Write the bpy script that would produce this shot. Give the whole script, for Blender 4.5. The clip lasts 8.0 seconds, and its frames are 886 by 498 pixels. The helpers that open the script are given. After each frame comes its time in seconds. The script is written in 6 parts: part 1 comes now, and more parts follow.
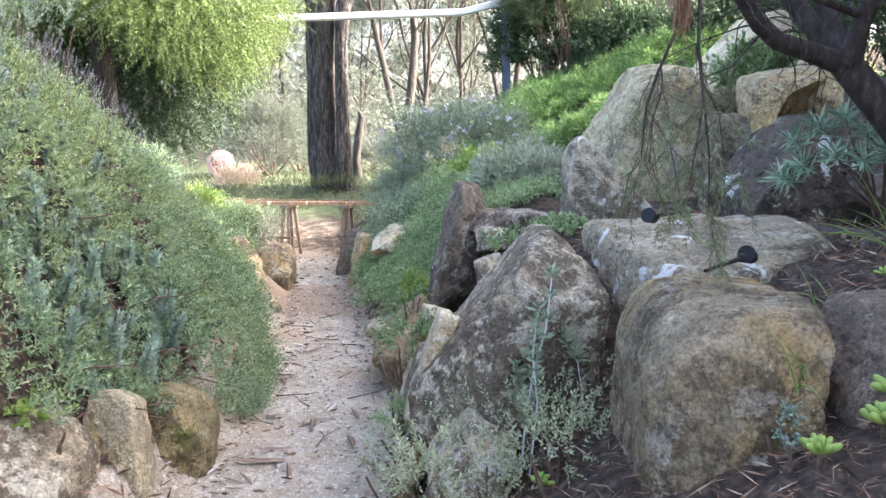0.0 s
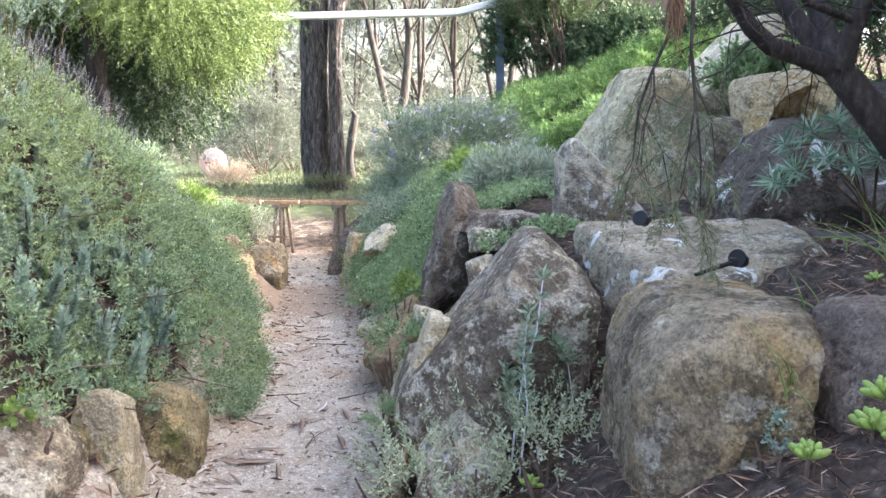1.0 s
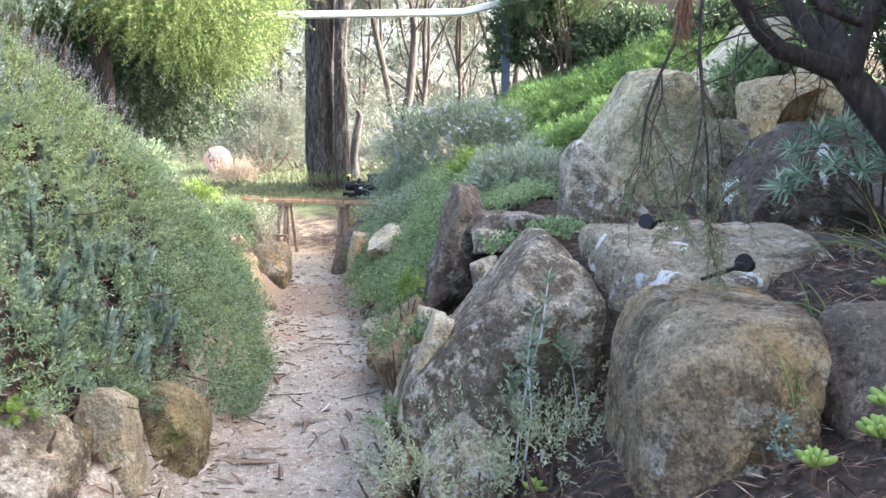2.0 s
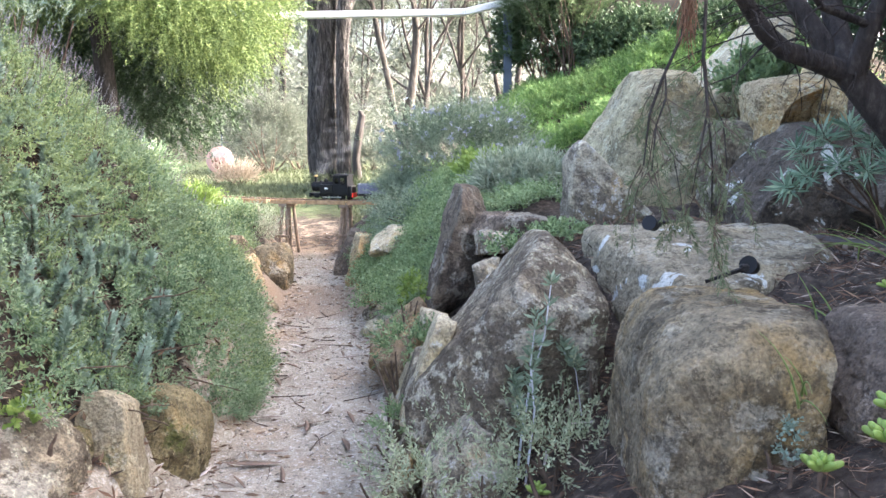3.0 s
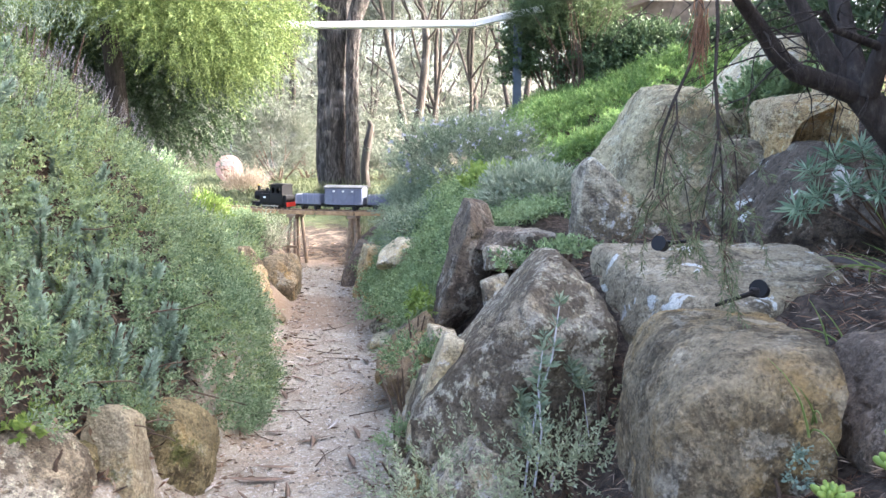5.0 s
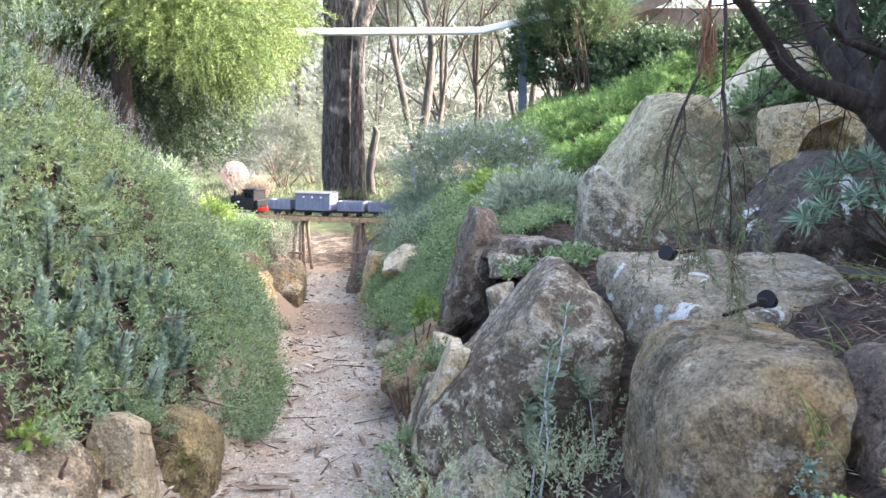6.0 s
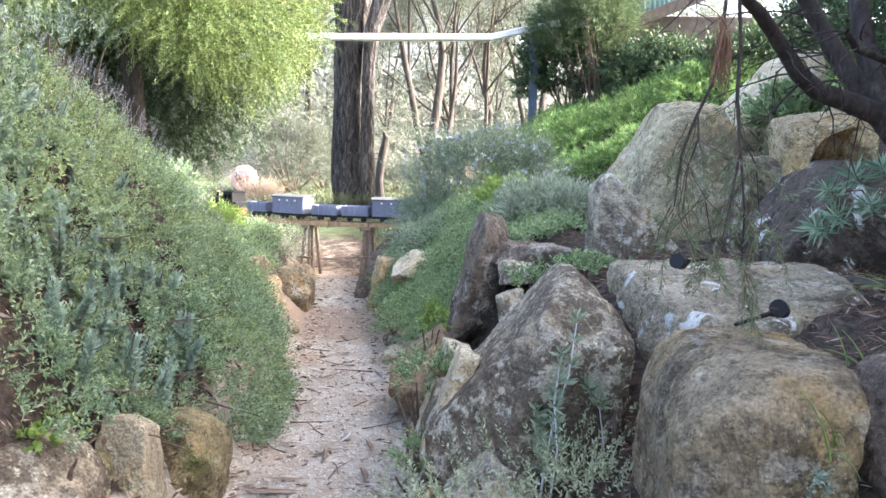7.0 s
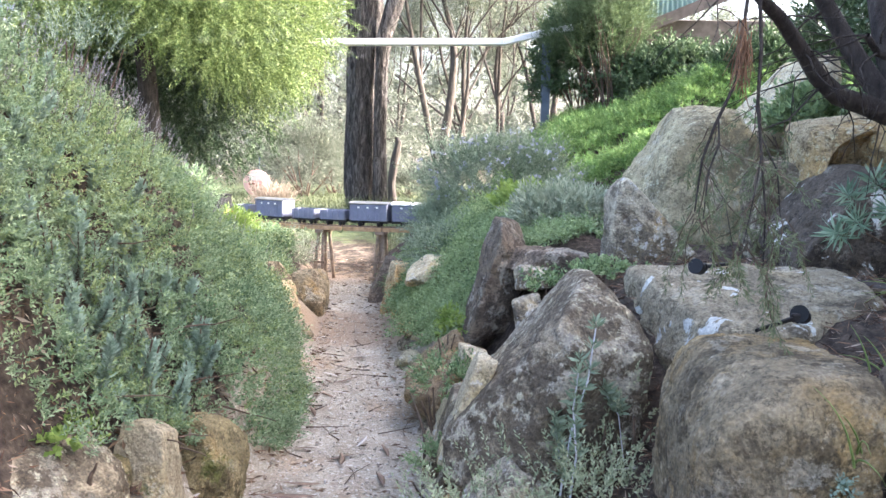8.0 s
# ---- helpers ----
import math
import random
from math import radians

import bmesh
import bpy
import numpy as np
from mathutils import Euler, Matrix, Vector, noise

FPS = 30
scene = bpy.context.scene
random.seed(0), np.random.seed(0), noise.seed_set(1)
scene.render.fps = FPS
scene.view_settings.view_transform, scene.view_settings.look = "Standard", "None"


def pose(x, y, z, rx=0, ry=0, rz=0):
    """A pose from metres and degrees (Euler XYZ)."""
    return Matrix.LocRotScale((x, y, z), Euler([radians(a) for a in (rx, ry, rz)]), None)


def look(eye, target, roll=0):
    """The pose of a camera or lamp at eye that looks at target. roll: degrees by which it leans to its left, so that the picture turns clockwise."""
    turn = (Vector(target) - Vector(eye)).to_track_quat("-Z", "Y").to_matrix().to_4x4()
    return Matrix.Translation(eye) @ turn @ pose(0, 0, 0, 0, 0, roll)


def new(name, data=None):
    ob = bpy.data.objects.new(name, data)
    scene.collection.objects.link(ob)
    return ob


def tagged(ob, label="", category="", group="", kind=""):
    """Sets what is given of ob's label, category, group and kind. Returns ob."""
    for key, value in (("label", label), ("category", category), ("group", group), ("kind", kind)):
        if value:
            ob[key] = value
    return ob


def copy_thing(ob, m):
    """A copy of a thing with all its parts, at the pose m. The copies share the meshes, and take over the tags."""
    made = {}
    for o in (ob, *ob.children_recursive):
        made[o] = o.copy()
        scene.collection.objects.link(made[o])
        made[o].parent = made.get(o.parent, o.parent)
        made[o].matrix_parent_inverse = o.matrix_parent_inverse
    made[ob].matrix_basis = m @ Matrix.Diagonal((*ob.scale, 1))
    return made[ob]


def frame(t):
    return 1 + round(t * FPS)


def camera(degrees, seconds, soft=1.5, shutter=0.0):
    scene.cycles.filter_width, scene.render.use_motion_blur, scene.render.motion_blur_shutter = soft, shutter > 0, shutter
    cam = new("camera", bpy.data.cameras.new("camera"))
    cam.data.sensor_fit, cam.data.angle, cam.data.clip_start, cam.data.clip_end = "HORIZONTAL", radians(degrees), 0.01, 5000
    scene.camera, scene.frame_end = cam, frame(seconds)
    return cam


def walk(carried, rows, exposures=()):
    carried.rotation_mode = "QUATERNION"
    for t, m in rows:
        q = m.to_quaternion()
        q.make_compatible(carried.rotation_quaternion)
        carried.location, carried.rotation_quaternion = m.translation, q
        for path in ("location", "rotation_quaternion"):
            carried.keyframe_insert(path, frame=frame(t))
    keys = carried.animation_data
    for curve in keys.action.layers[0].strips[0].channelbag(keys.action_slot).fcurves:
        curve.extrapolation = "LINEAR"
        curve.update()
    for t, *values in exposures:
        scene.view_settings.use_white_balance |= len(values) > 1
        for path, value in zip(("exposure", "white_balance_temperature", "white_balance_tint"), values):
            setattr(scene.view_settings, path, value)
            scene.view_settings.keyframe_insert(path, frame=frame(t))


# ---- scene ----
# ---------------------------------------------------------------- camera
cam = camera(52, 8.0)
PATH = [
    (0, (0, 0, 0.8772), (0, 1.6826, 0.6392), -1.2),
    (0.5, (0.0058, -0.0014, 0.878), (0.0155, 1.6814, 0.6392), -1.3),
    (1, (0.0037, 0.0043, 0.8806), (0.0169, 1.6872, 0.6417), -0.7),
    (1.5, (0.001, 0.0076, 0.8831), (0.0107, 1.6905, 0.6434), -0.3),
    (3, (0.0002, 0.0219, 0.8865), (0.0029, 1.7047, 0.6469), -0.3),
    (3.5, (0.0014, 0.0268, 0.895), (0.0016, 1.7103, 0.6579), -0.3),
    (4, (0.0031, 0.0299, 0.901), (-0, 1.7142, 0.6681), -0.2),
    (4.5, (0.0012, 0.0295, 0.9035), (-0.0052, 1.7146, 0.6749), 0.1),
    (6, (-0.0056, 0.0338, 0.912), (-0.0256, 1.7205, 0.6995), 0.4),
    (6.5, (-0.0079, 0.0317, 0.9112), (-0.0349, 1.7185, 0.7046), 0.6),
    (7, (-0.0124, 0.0346, 0.9112), (-0.047, 1.7224, 0.7097), 1),
    (7.5, (-0.0118, 0.0371, 0.9112), (-0.0553, 1.7244, 0.714), 0.9),
    (8, (-0.0273, 0.0348, 0.9129), (-0.0827, 1.7234, 0.7191), 0.9),
]
walk(cam, [(t, look(eye, target, roll)) for t, eye, target, roll in PATH])

# ---------------------------------------------------------------- light
SUN_DIR = Vector((0.88, 0.05, 0.50)).normalized()      # towards the sun
world = bpy.data.worlds.new("sky")
scene.world = world
world.use_nodes = True
wn = world.node_tree
sky = wn.nodes.new("ShaderNodeTexSky")
sky.sky_type = "NISHITA"
sky.sun_disc = False
sky.air_density = 0.7
sky.dust_density = 6.0
sky.ozone_density = 0.3
sky.sun_elevation = math.asin(SUN_DIR.z)
sky.sun_rotation = math.atan2(SUN_DIR.x, SUN_DIR.y)
wn.links.new(sky.outputs[0], wn.nodes["Background"].inputs[0])
wn.nodes["Background"].inputs[1].default_value = 0.15
sun = new("sun", bpy.data.lights.new("sun", "SUN"))
sun.data.energy = 2.0
sun.data.angle = radians(0.6)
sun.data.color = (1.0, 0.975, 0.945)
sun.matrix_world = look(SUN_DIR * 30, (0, 0, 0))
scene.view_settings.exposure = 3.46
scene.view_settings.use_white_balance = True
scene.view_settings.white_balance_temperature = 6330
scene.view_settings.white_balance_tint = 13

# ---------------------------------------------------------------- material helpers


class Mat:
    """A node material with a few short-hands."""

    def __init__(self, name, rough=0.85, coord="Object"):
        self.mat = bpy.data.materials.new(name)
        self.mat.use_nodes = True
        self.nt = self.mat.node_tree
        self.bsdf = self.nt.nodes["Principled BSDF"]
        self.bsdf.inputs["Roughness"].default_value = rough
        self.bsdf.inputs["Specular IOR Level"].default_value = 0.3
        self.coord = self.nt.nodes.new("ShaderNodeTexCoord").outputs[coord]

    def link(self, a, b):
        self.nt.links.new(a, b)

    def noise(self, scale, detail=4.0, stretch=None, rough=0.55, distort=0.0):
        n = self.nt.nodes.new("ShaderNodeTexNoise")
        n.inputs["Scale"].default_value = scale
        n.inputs["Detail"].default_value = detail
        n.inputs["Roughness"].default_value = rough
        n.inputs["Distortion"].default_value = distort
        src = self.coord
        if stretch:
            m = self.nt.nodes.new("ShaderNodeMapping")
            m.inputs["Scale"].default_value = stretch
            self.link(src, m.inputs[0])
            src = m.outputs[0]
        self.link(src, n.inputs["Vector"])
        return n.outputs["Fac"]

    def ramp(self, fac, *stops):
        r = self.nt.nodes.new("ShaderNodeValToRGB")
        els = r.color_ramp.elements
        while len(els) < len(stops):
            els.new(0.5)
        for e, (p, c) in zip(els, stops):
            e.position = p
            e.color = (*c, 1) if len(c) == 3 else c
        self.link(fac, r.inputs[0])
        return r.outputs[0]

    def mask(self, fac, lo, hi):
        m = self.nt.nodes.new("ShaderNodeMapRange")
        m.inputs[1].default_value, m.inputs[2].default_value = lo, hi
        self.link(fac, m.inputs[0])
        return m.outputs[0]

    def mix(self, fac, a, b, mode="MIX"):
        m = self.nt.nodes.new("ShaderNodeMix")
        m.data_type, m.blend_type = "RGBA", mode
        for v, i in ((fac, 0), (a, 6), (b, 7)):
            if isinstance(v, (int, float)):
                m.inputs[i].default_value = v
            elif isinstance(v, tuple):
                m.inputs[i].default_value = (*v, 1)
            else:
                self.link(v, m.inputs[i])
        return m.outputs[2]

    def math(self, op, a, b):
        m = self.nt.nodes.new("ShaderNodeMath")
        m.operation = op
        for v, i in ((a, 0), (b, 1)):
            if isinstance(v, (int, float)):
                m.inputs[i].default_value = v
            else:
                self.link(v, m.inputs[i])
        return m.outputs[0]

    def upward(self):
        """How far the face looks up, 0 to 1."""
        g = self.nt.nodes.new("ShaderNodeNewGeometry")
        s = self.nt.nodes.new("ShaderNodeSeparateXYZ")
        self.link(g.outputs["Normal"], s.inputs[0])
        return s.outputs[2]

    def island(self):
        return self.nt.nodes.new("ShaderNodeNewGeometry").outputs["Random Per Island"]

    def per_object(self):
        return self.nt.nodes.new("ShaderNodeObjectInfo").outputs["Random"]

    def color(self, c):
        if isinstance(c, tuple):
            self.bsdf.inputs["Base Color"].default_value = (*c, 1)
        else:
            self.link(c, self.bsdf.inputs["Base Color"])
        return self

    def bump(self, height, strength=0.5, distance=0.01):
        b = self.nt.nodes.new("ShaderNodeBump")
        b.inputs["Strength"].default_value = strength
        b.inputs["Distance"].default_value = distance
        self.link(height, b.inputs["Height"])
        self.link(b.outputs[0], self.bsdf.inputs["Normal"])
        return self


def foliage(name, dark, mid, light, sheer=0.35, rough=0.55):
    """Leaves: each leaf has its own tone, and lets some light through."""
    def mute(c):
        g = 0.3 * c[0] + 0.6 * c[1] + 0.1 * c[2]
        return tuple(v + (g * k - v) * 0.14 for v, k in zip(c, (1.0, 1.0, 0.95)))

    dark, mid, light = mute(dark), mute(mid), mute(light)
    m = Mat(name, rough)
    col = m.ramp(m.island(), (0.0, dark), (0.5, mid), (1.0, light))
    patch = m.noise(3.0, 3.0)
    col = m.mix(m.mask(patch, 0.35, 0.7), col, m.mix(0.5, col, light))
    m.color(col)
    tr = m.nt.nodes.new("ShaderNodeBsdfTranslucent")
    m.link(col, tr.inputs[0])
    mixer = m.nt.nodes.new("ShaderNodeMixShader")
    mixer.inputs[0].default_value = sheer
    m.link(m.bsdf.outputs[0], mixer.inputs[1])
    m.link(tr.outputs[0], mixer.inputs[2])
    m.link(mixer.outputs[0], m.nt.nodes["Material Output"].inputs[0])
    return m.mat


def stone(name, base, warm, dark, lichen=0.25, ochre=0.3, moss=0.0, patch=0.0, crusty=0.5):
    """Weathered sandstone: grain, ochre stains, dark crust, pale lichen and, with patch, large white lichen spots."""
    m = Mat(name, 0.93)
    m.bsdf.inputs["Specular IOR Level"].default_value = 0.2
    pale = tuple(min(0.7, c * 1.45) for c in base)
    col = m.ramp(m.noise(7.0, 9.0, None, 0.72, 0.3), (0.34, tuple(0.5 * (a + b) for a, b in zip(base, dark))), (0.5, base), (0.66, pale))
    col = m.mix(m.math("MULTIPLY", m.mask(m.noise(3.2, 6.0, (1, 1.4, 0.8), 0.65), 0.62 - ochre * 0.3, 0.74 - ochre * 0.2), 0.85), col, warm)
    mid = m.mask(m.noise(4.1, 10.0, None, 0.78, 0.4), 0.58 - crusty * 0.14, 0.64 - crusty * 0.12)
    col = m.mix(m.math("MULTIPLY", mid, 0.8), col, dark)
    grey = m.mask(m.noise(11.0, 8.0, None, 0.75), 0.60 - lichen * 0.12, 0.64 - lichen * 0.12)
    region = m.mask(m.noise(2.1, 3.0, (1, 1, 1.3)), 0.40, 0.58)
    col = m.mix(m.math("MULTIPLY", m.math("MULTIPLY", grey, region), 0.7), col, tuple(0.35 * c + 0.65 * g for c, g in zip(pale, (0.47, 0.47, 0.42))))
    flecks = m.math("MULTIPLY", m.mask(m.noise(46.0, 6.0, None, 0.75), 0.56, 0.60), m.mask(m.noise(5.5, 4.0), 0.42, 0.56))
    col = m.mix(m.math("MULTIPLY", flecks, 0.7), col, tuple(min(0.62, c * 1.7 + 0.05) for c in base))
    pits = m.mask(m.noise(34.0, 10.0, None, 0.85), 0.42, 0.48)
    col = m.mix(m.math("MULTIPLY", m.math("SUBTRACT", 1.0, pits), 0.7), col, tuple(0.7 * c for c in dark))
    if moss:
        grown = m.mask(m.noise(6.0, 7.0, (1, 1, 1), 0.75), 0.62 - moss * 0.35, 0.70 - moss * 0.3)
        col = m.mix(grown, col, m.ramp(m.noise(60.0, 4.0), (0.35, (0.06, 0.065, 0.02)), (0.65, (0.14, 0.15, 0.045))))
    if patch:
        white = m.mask(m.noise(8.0, 6.0, None, 0.62, 0.5), 0.66 - patch * 0.1, 0.675 - patch * 0.1)
        col = m.mix(m.math("MULTIPLY", white, 0.9), col, (0.60, 0.62, 0.60))
    speck = m.mask(m.noise(150.0, 3.0), 0.3, 0.7)
    col = m.mix(0.45, col, m.ramp(speck, (0, (0.10, 0.09, 0.08)), (1, (0.72, 0.68, 0.60))), "OVERLAY")
    m.color(col)
    m.bump(m.math("ADD", m.noise(38.0, 8.0, None, 0.7), m.math("MULTIPLY", m.noise(150.0, 3.0), 0.4)), 0.8, 0.018)
    return m.mat


M_GREY = stone("grey sandstone", (0.38, 0.325, 0.235), (0.44, 0.35, 0.20), (0.068, 0.055, 0.042), 0.75, 0.15, 0, 0, 1.25)
M_TAN = stone("tan sandstone", (0.25, 0.212, 0.145), (0.37, 0.25, 0.10), (0.075, 0.063, 0.044), 0.6, 0.5, 0, 0, 0.8)
M_OCHRE = stone("ochre sandstone", (0.42, 0.345, 0.22), (0.43, 0.28, 0.11), (0.12, 0.085, 0.05), 0.35, 0.5, 0, 0, 0.3)
M_PALE = stone("pale sandstone", (0.54, 0.48, 0.34), (0.48, 0.36, 0.17), (0.22, 0.19, 0.13), 0.4, 0.25, 0, 0, 0.3)
M_SLAB = stone("buff sandstone slab", (0.35, 0.305, 0.215), (0.36, 0.275, 0.14), (0.17, 0.142, 0.095), 0.2, 0.35, 0.12, 0, 0.1)
M_DARK = stone("dark sandstone", (0.20, 0.163, 0.125), (0.26, 0.185, 0.11), (0.06, 0.05, 0.042), 0.7, 0.15, 0, 0, 0.7)
M_BROWN = stone("brown-grey sandstone", (0.165, 0.132, 0.105), (0.21, 0.15, 0.09), (0.075, 0.062, 0.05), 0.2, 0.2, 0, 0, 0.2)
M_EARTH = stone("earth-stained sandstone", (0.27, 0.20, 0.125), (0.33, 0.23, 0.11), (0.10, 0.072, 0.048), 0.2, 0.4, 0, 0, 0.4)
M_PATCH = stone("grey sandstone with white lichen", (0.32, 0.28, 0.20), (0.36, 0.28, 0.15), (0.09, 0.076, 0.056), 0.5, 0.2, 0, 0.7, 0.6)
M_LICHEN = stone("pale lichen-mottled sandstone", (0.50, 0.45, 0.34), (0.46, 0.31, 0.12), (0.10, 0.085, 0.07), 0.7, 0.3, 0, 0.3, 0.95)
M_FLUTE = stone("pale greenish sandstone", (0.42, 0.37, 0.24), (0.42, 0.32, 0.15), (0.14, 0.125, 0.085), 0.5, 0.3, 0, 0, 0.7)
M_MOSS = stone("mossy sandstone", (0.24, 0.20, 0.11), (0.30, 0.21, 0.09), (0.075, 0.062, 0.038), 0.25, 0.3, 0.22, 0, 0.6)
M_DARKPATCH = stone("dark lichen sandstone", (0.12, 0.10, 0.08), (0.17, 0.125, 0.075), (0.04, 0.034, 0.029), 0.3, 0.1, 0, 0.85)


def make_plain(name, c, rough=0.6, metal=0.0, vary=0.15, scale=30.0):
    m = Mat(name, rough)
    m.bsdf.inputs["Metallic"].default_value = metal
    n = m.noise(scale, 5.0)
    m.color(m.ramp(n, (0.3, tuple(v * (1 - vary) for v in c)), (0.7, tuple(min(1, v * (1 + vary)) for v in c))))
    m.bump(n, 0.15, 0.002)
    return m.mat


# the ground: path grit near the way, dark litter on the banks, grass beyond
def ground_material():
    m = Mat("ground", 0.95)
    at = m.nt.nodes.new("ShaderNodeAttribute")
    at.attribute_name = "cover"
    sep = m.nt.nodes.new("ShaderNodeSeparateColor")
    m.link(at.outputs["Color"], sep.inputs[0])
    grit = m.ramp(m.noise(7.0, 6.0), (0.3, (0.27, 0.236, 0.186)), (0.52, (0.37, 0.337, 0.28)), (0.72, (0.47, 0.44, 0.385)))
    grit = m.mix(m.mask(m.noise(2.2, 4.0), 0.52, 0.66), grit, (0.34, 0.265, 0.19))
    speck = m.noise(190.0, 3.0)
    grit = m.mix(0.5, grit, m.ramp(speck, (0.3, (0.16, 0.13, 0.11)), (0.7, (0.85, 0.8, 0.72))), "OVERLAY")
    grit = m.mix(m.mask(m.noise(24.0, 6.0, None, 0.7), 0.52, 0.64), grit, (0.28, 0.225, 0.165))
    grit = m.mix(m.math("MULTIPLY", m.mask(m.noise(60.0, 5.0, None, 0.7), 0.55, 0.62), 0.7), grit, (0.62, 0.58, 0.52))
    # browner grit: shade painted onto the path, before and beyond the bridge
    shade_brown = m.mask(m.math("ADD", sep.outputs[2], m.math("MULTIPLY", m.noise(5.0, 5.0), 0.5)), 0.55, 1.0)
    grit = m.mix(m.math("MULTIPLY", shade_brown, 0.8), grit, (0.26, 0.19, 0.13))
    soil = m.ramp(m.noise(40.0, 6.0), (0.35, (0.024, 0.017, 0.012)), (0.55, (0.068, 0.051, 0.038)), (0.75, (0.16, 0.125, 0.095)))
    grass = m.ramp(m.noise(11.0, 6.0), (0.3, (0.05, 0.066, 0.027)), (0.55, (0.085, 0.105, 0.043)), (0.75, (0.16, 0.15, 0.08)))
    wob = m.mask(m.noise(9.0, 4.0), 0.3, 0.7)
    soft = m.mask(m.math("ADD", sep.outputs[0], m.math("MULTIPLY", m.math("SUBTRACT", wob, 0.5), 0.5)), 0.35, 0.65)
    col = m.mix(soft, soil, grit)
    g = m.mask(m.math("ADD", sep.outputs[1], m.math("MULTIPLY", m.math("SUBTRACT", wob, 0.5), 0.6)), 0.35, 0.65)
    col = m.mix(g, col, grass)
    m.color(col)
    m.bump(m.math("ADD", m.noise(60.0, 6.0, None, 0.7), m.math("MULTIPLY", speck, 0.5)), 0.9, 0.012)
    return m.mat


# ---------------------------------------------------------------- geometry helpers


def part(name, bm, material, parent=None, label="", smooth=False):
    """Links a bmesh as one mesh object."""
    me = bpy.data.meshes.new(name)
    if smooth:
        for f in bm.faces:
            f.smooth = True
    bm.to_mesh(me)
    bm.free()
    me.materials.append(material)
    ob = new(name, me)
    ob.parent = parent
    if label:
        ob["label"] = label
    return ob


def mesh_part(name, verts, faces, material, parent=None, label="", smooth=False):
    """The same from arrays: verts (n, 3), faces (m, 3) or (m, 4)."""
    verts, faces = np.asarray(verts, np.float32), np.asarray(faces, np.int32)
    me = bpy.data.meshes.new(name)
    k = faces.shape[1]
    me.vertices.add(len(verts))
    me.vertices.foreach_set("co", verts.ravel())
    me.loops.add(faces.size)
    me.loops.foreach_set("vertex_index", faces.ravel())
    me.polygons.add(len(faces))
    me.polygons.foreach_set("loop_start", np.arange(0, faces.size, k, dtype=np.int32))
    if smooth:
        me.polygons.foreach_set("use_smooth", np.ones(len(faces), bool))
    me.update(calc_edges=True)
    me.materials.append(material)
    ob = new(name, me)
    ob.parent = parent
    if label:
        ob["label"] = label
    return ob


def box(bm, c, s, bevel=0.0, m=None):
    """A bevelled box with centre c and full sizes s added to bm."""
    r = bmesh.ops.create_cube(bm, size=1.0, matrix=(m or Matrix()) @ Matrix.Translation(c) @ Matrix.Diagonal((*s, 1)))
    if bevel:
        edges = list({e for v in r["verts"] for e in v.link_edges})
        bmesh.ops.bevel(bm, geom=edges, offset=bevel, segments=1, affect="EDGES")
    return bm


def rod(bm, a, b, r0, r1=None, n=10):
    """A tapered round bar from a to b added to bm."""
    a, b = Vector(a), Vector(b)
    d = b - a
    m = Matrix.Translation((a + b) / 2) @ d.to_track_quat("Z", "Y").to_matrix().to_4x4()
    bmesh.ops.create_cone(bm, cap_ends=True, segments=n, radius1=r0, radius2=r0 if r1 is None else r1, depth=d.length, matrix=m)
    return bm


def tubes(paths, n=7):
    """Tapered tubes along polylines of (point, radius); returns verts, quads."""
    V, Fq, base = [], [], 0
    for path in paths:
        pts = np.array([p for p, r in path], float)
        rad = np.array([r for p, r in path], float)
        tan = np.gradient(pts, axis=0)
        tan /= np.linalg.norm(tan, axis=1)[:, None] + 1e-9
        ref = np.array([0.31, 0.87, 0.13])
        u = np.cross(tan, ref)
        u /= np.linalg.norm(u, axis=1)[:, None] + 1e-9
        v = np.cross(tan, u)
        a = np.linspace(0, 2 * np.pi, n, endpoint=False)
        ring = pts[:, None] + rad[:, None, None] * (np.cos(a)[None, :, None] * u[:, None] + np.sin(a)[None, :, None] * v[:, None])
        V.append(ring.reshape(-1, 3))
        for i in range(len(pts) - 1):
            for j in range(n):
                k = (j + 1) % n
                Fq.append((base + i * n + j, base + i * n + k, base + (i + 1) * n + k, base + (i + 1) * n + j))
        base += len(pts) * n
    return np.concatenate(V), np.array(Fq)


def leaves(pos, way, length, width, rng, fold=0.25):
    """Folded leaf blades: base pos, direction way; length and width per leaf. Returns verts, triangles."""
    n = len(pos)
    way = way / (np.linalg.norm(way, axis=1)[:, None] + 1e-9)
    rnd = rng.normal(size=(n, 3))
    side = np.cross(way, rnd)
    side /= np.linalg.norm(side, axis=1)[:, None] + 1e-9
    up = np.cross(side, way)
    L = np.broadcast_to(length, (n,))[:, None]
    Wd = np.broadcast_to(width, (n,))[:, None]
    mid = pos + way * L * 0.5
    v = np.stack([pos, mid + side * Wd * 0.5 + up * Wd * fold, pos + way * L, mid - side * Wd * 0.5 + up * Wd * fold], 1)
    i = np.arange(n)[:, None] * 4
    f = np.stack([i + [0, 1, 2], i + [0, 2, 3]], 1).reshape(-1, 3)
    return v.reshape(-1, 3), f


def join(*pairs):
    V, Fc, b = [], [], 0
    for v, f in pairs:
        V.append(v)
        Fc.append(np.asarray(f) + b)
        b += len(v)
    return np.concatenate(V), np.concatenate(Fc)


def unit(rng, n):
    v = rng.normal(size=(n, 3))
    return v / np.linalg.norm(v, axis=1)[:, None]


def sstep(x, a=0.0, b=1.0):
    t = np.clip((np.asarray(x, float) - a) / (b - a), 0, 1)
    return t * t * (3 - 2 * t)


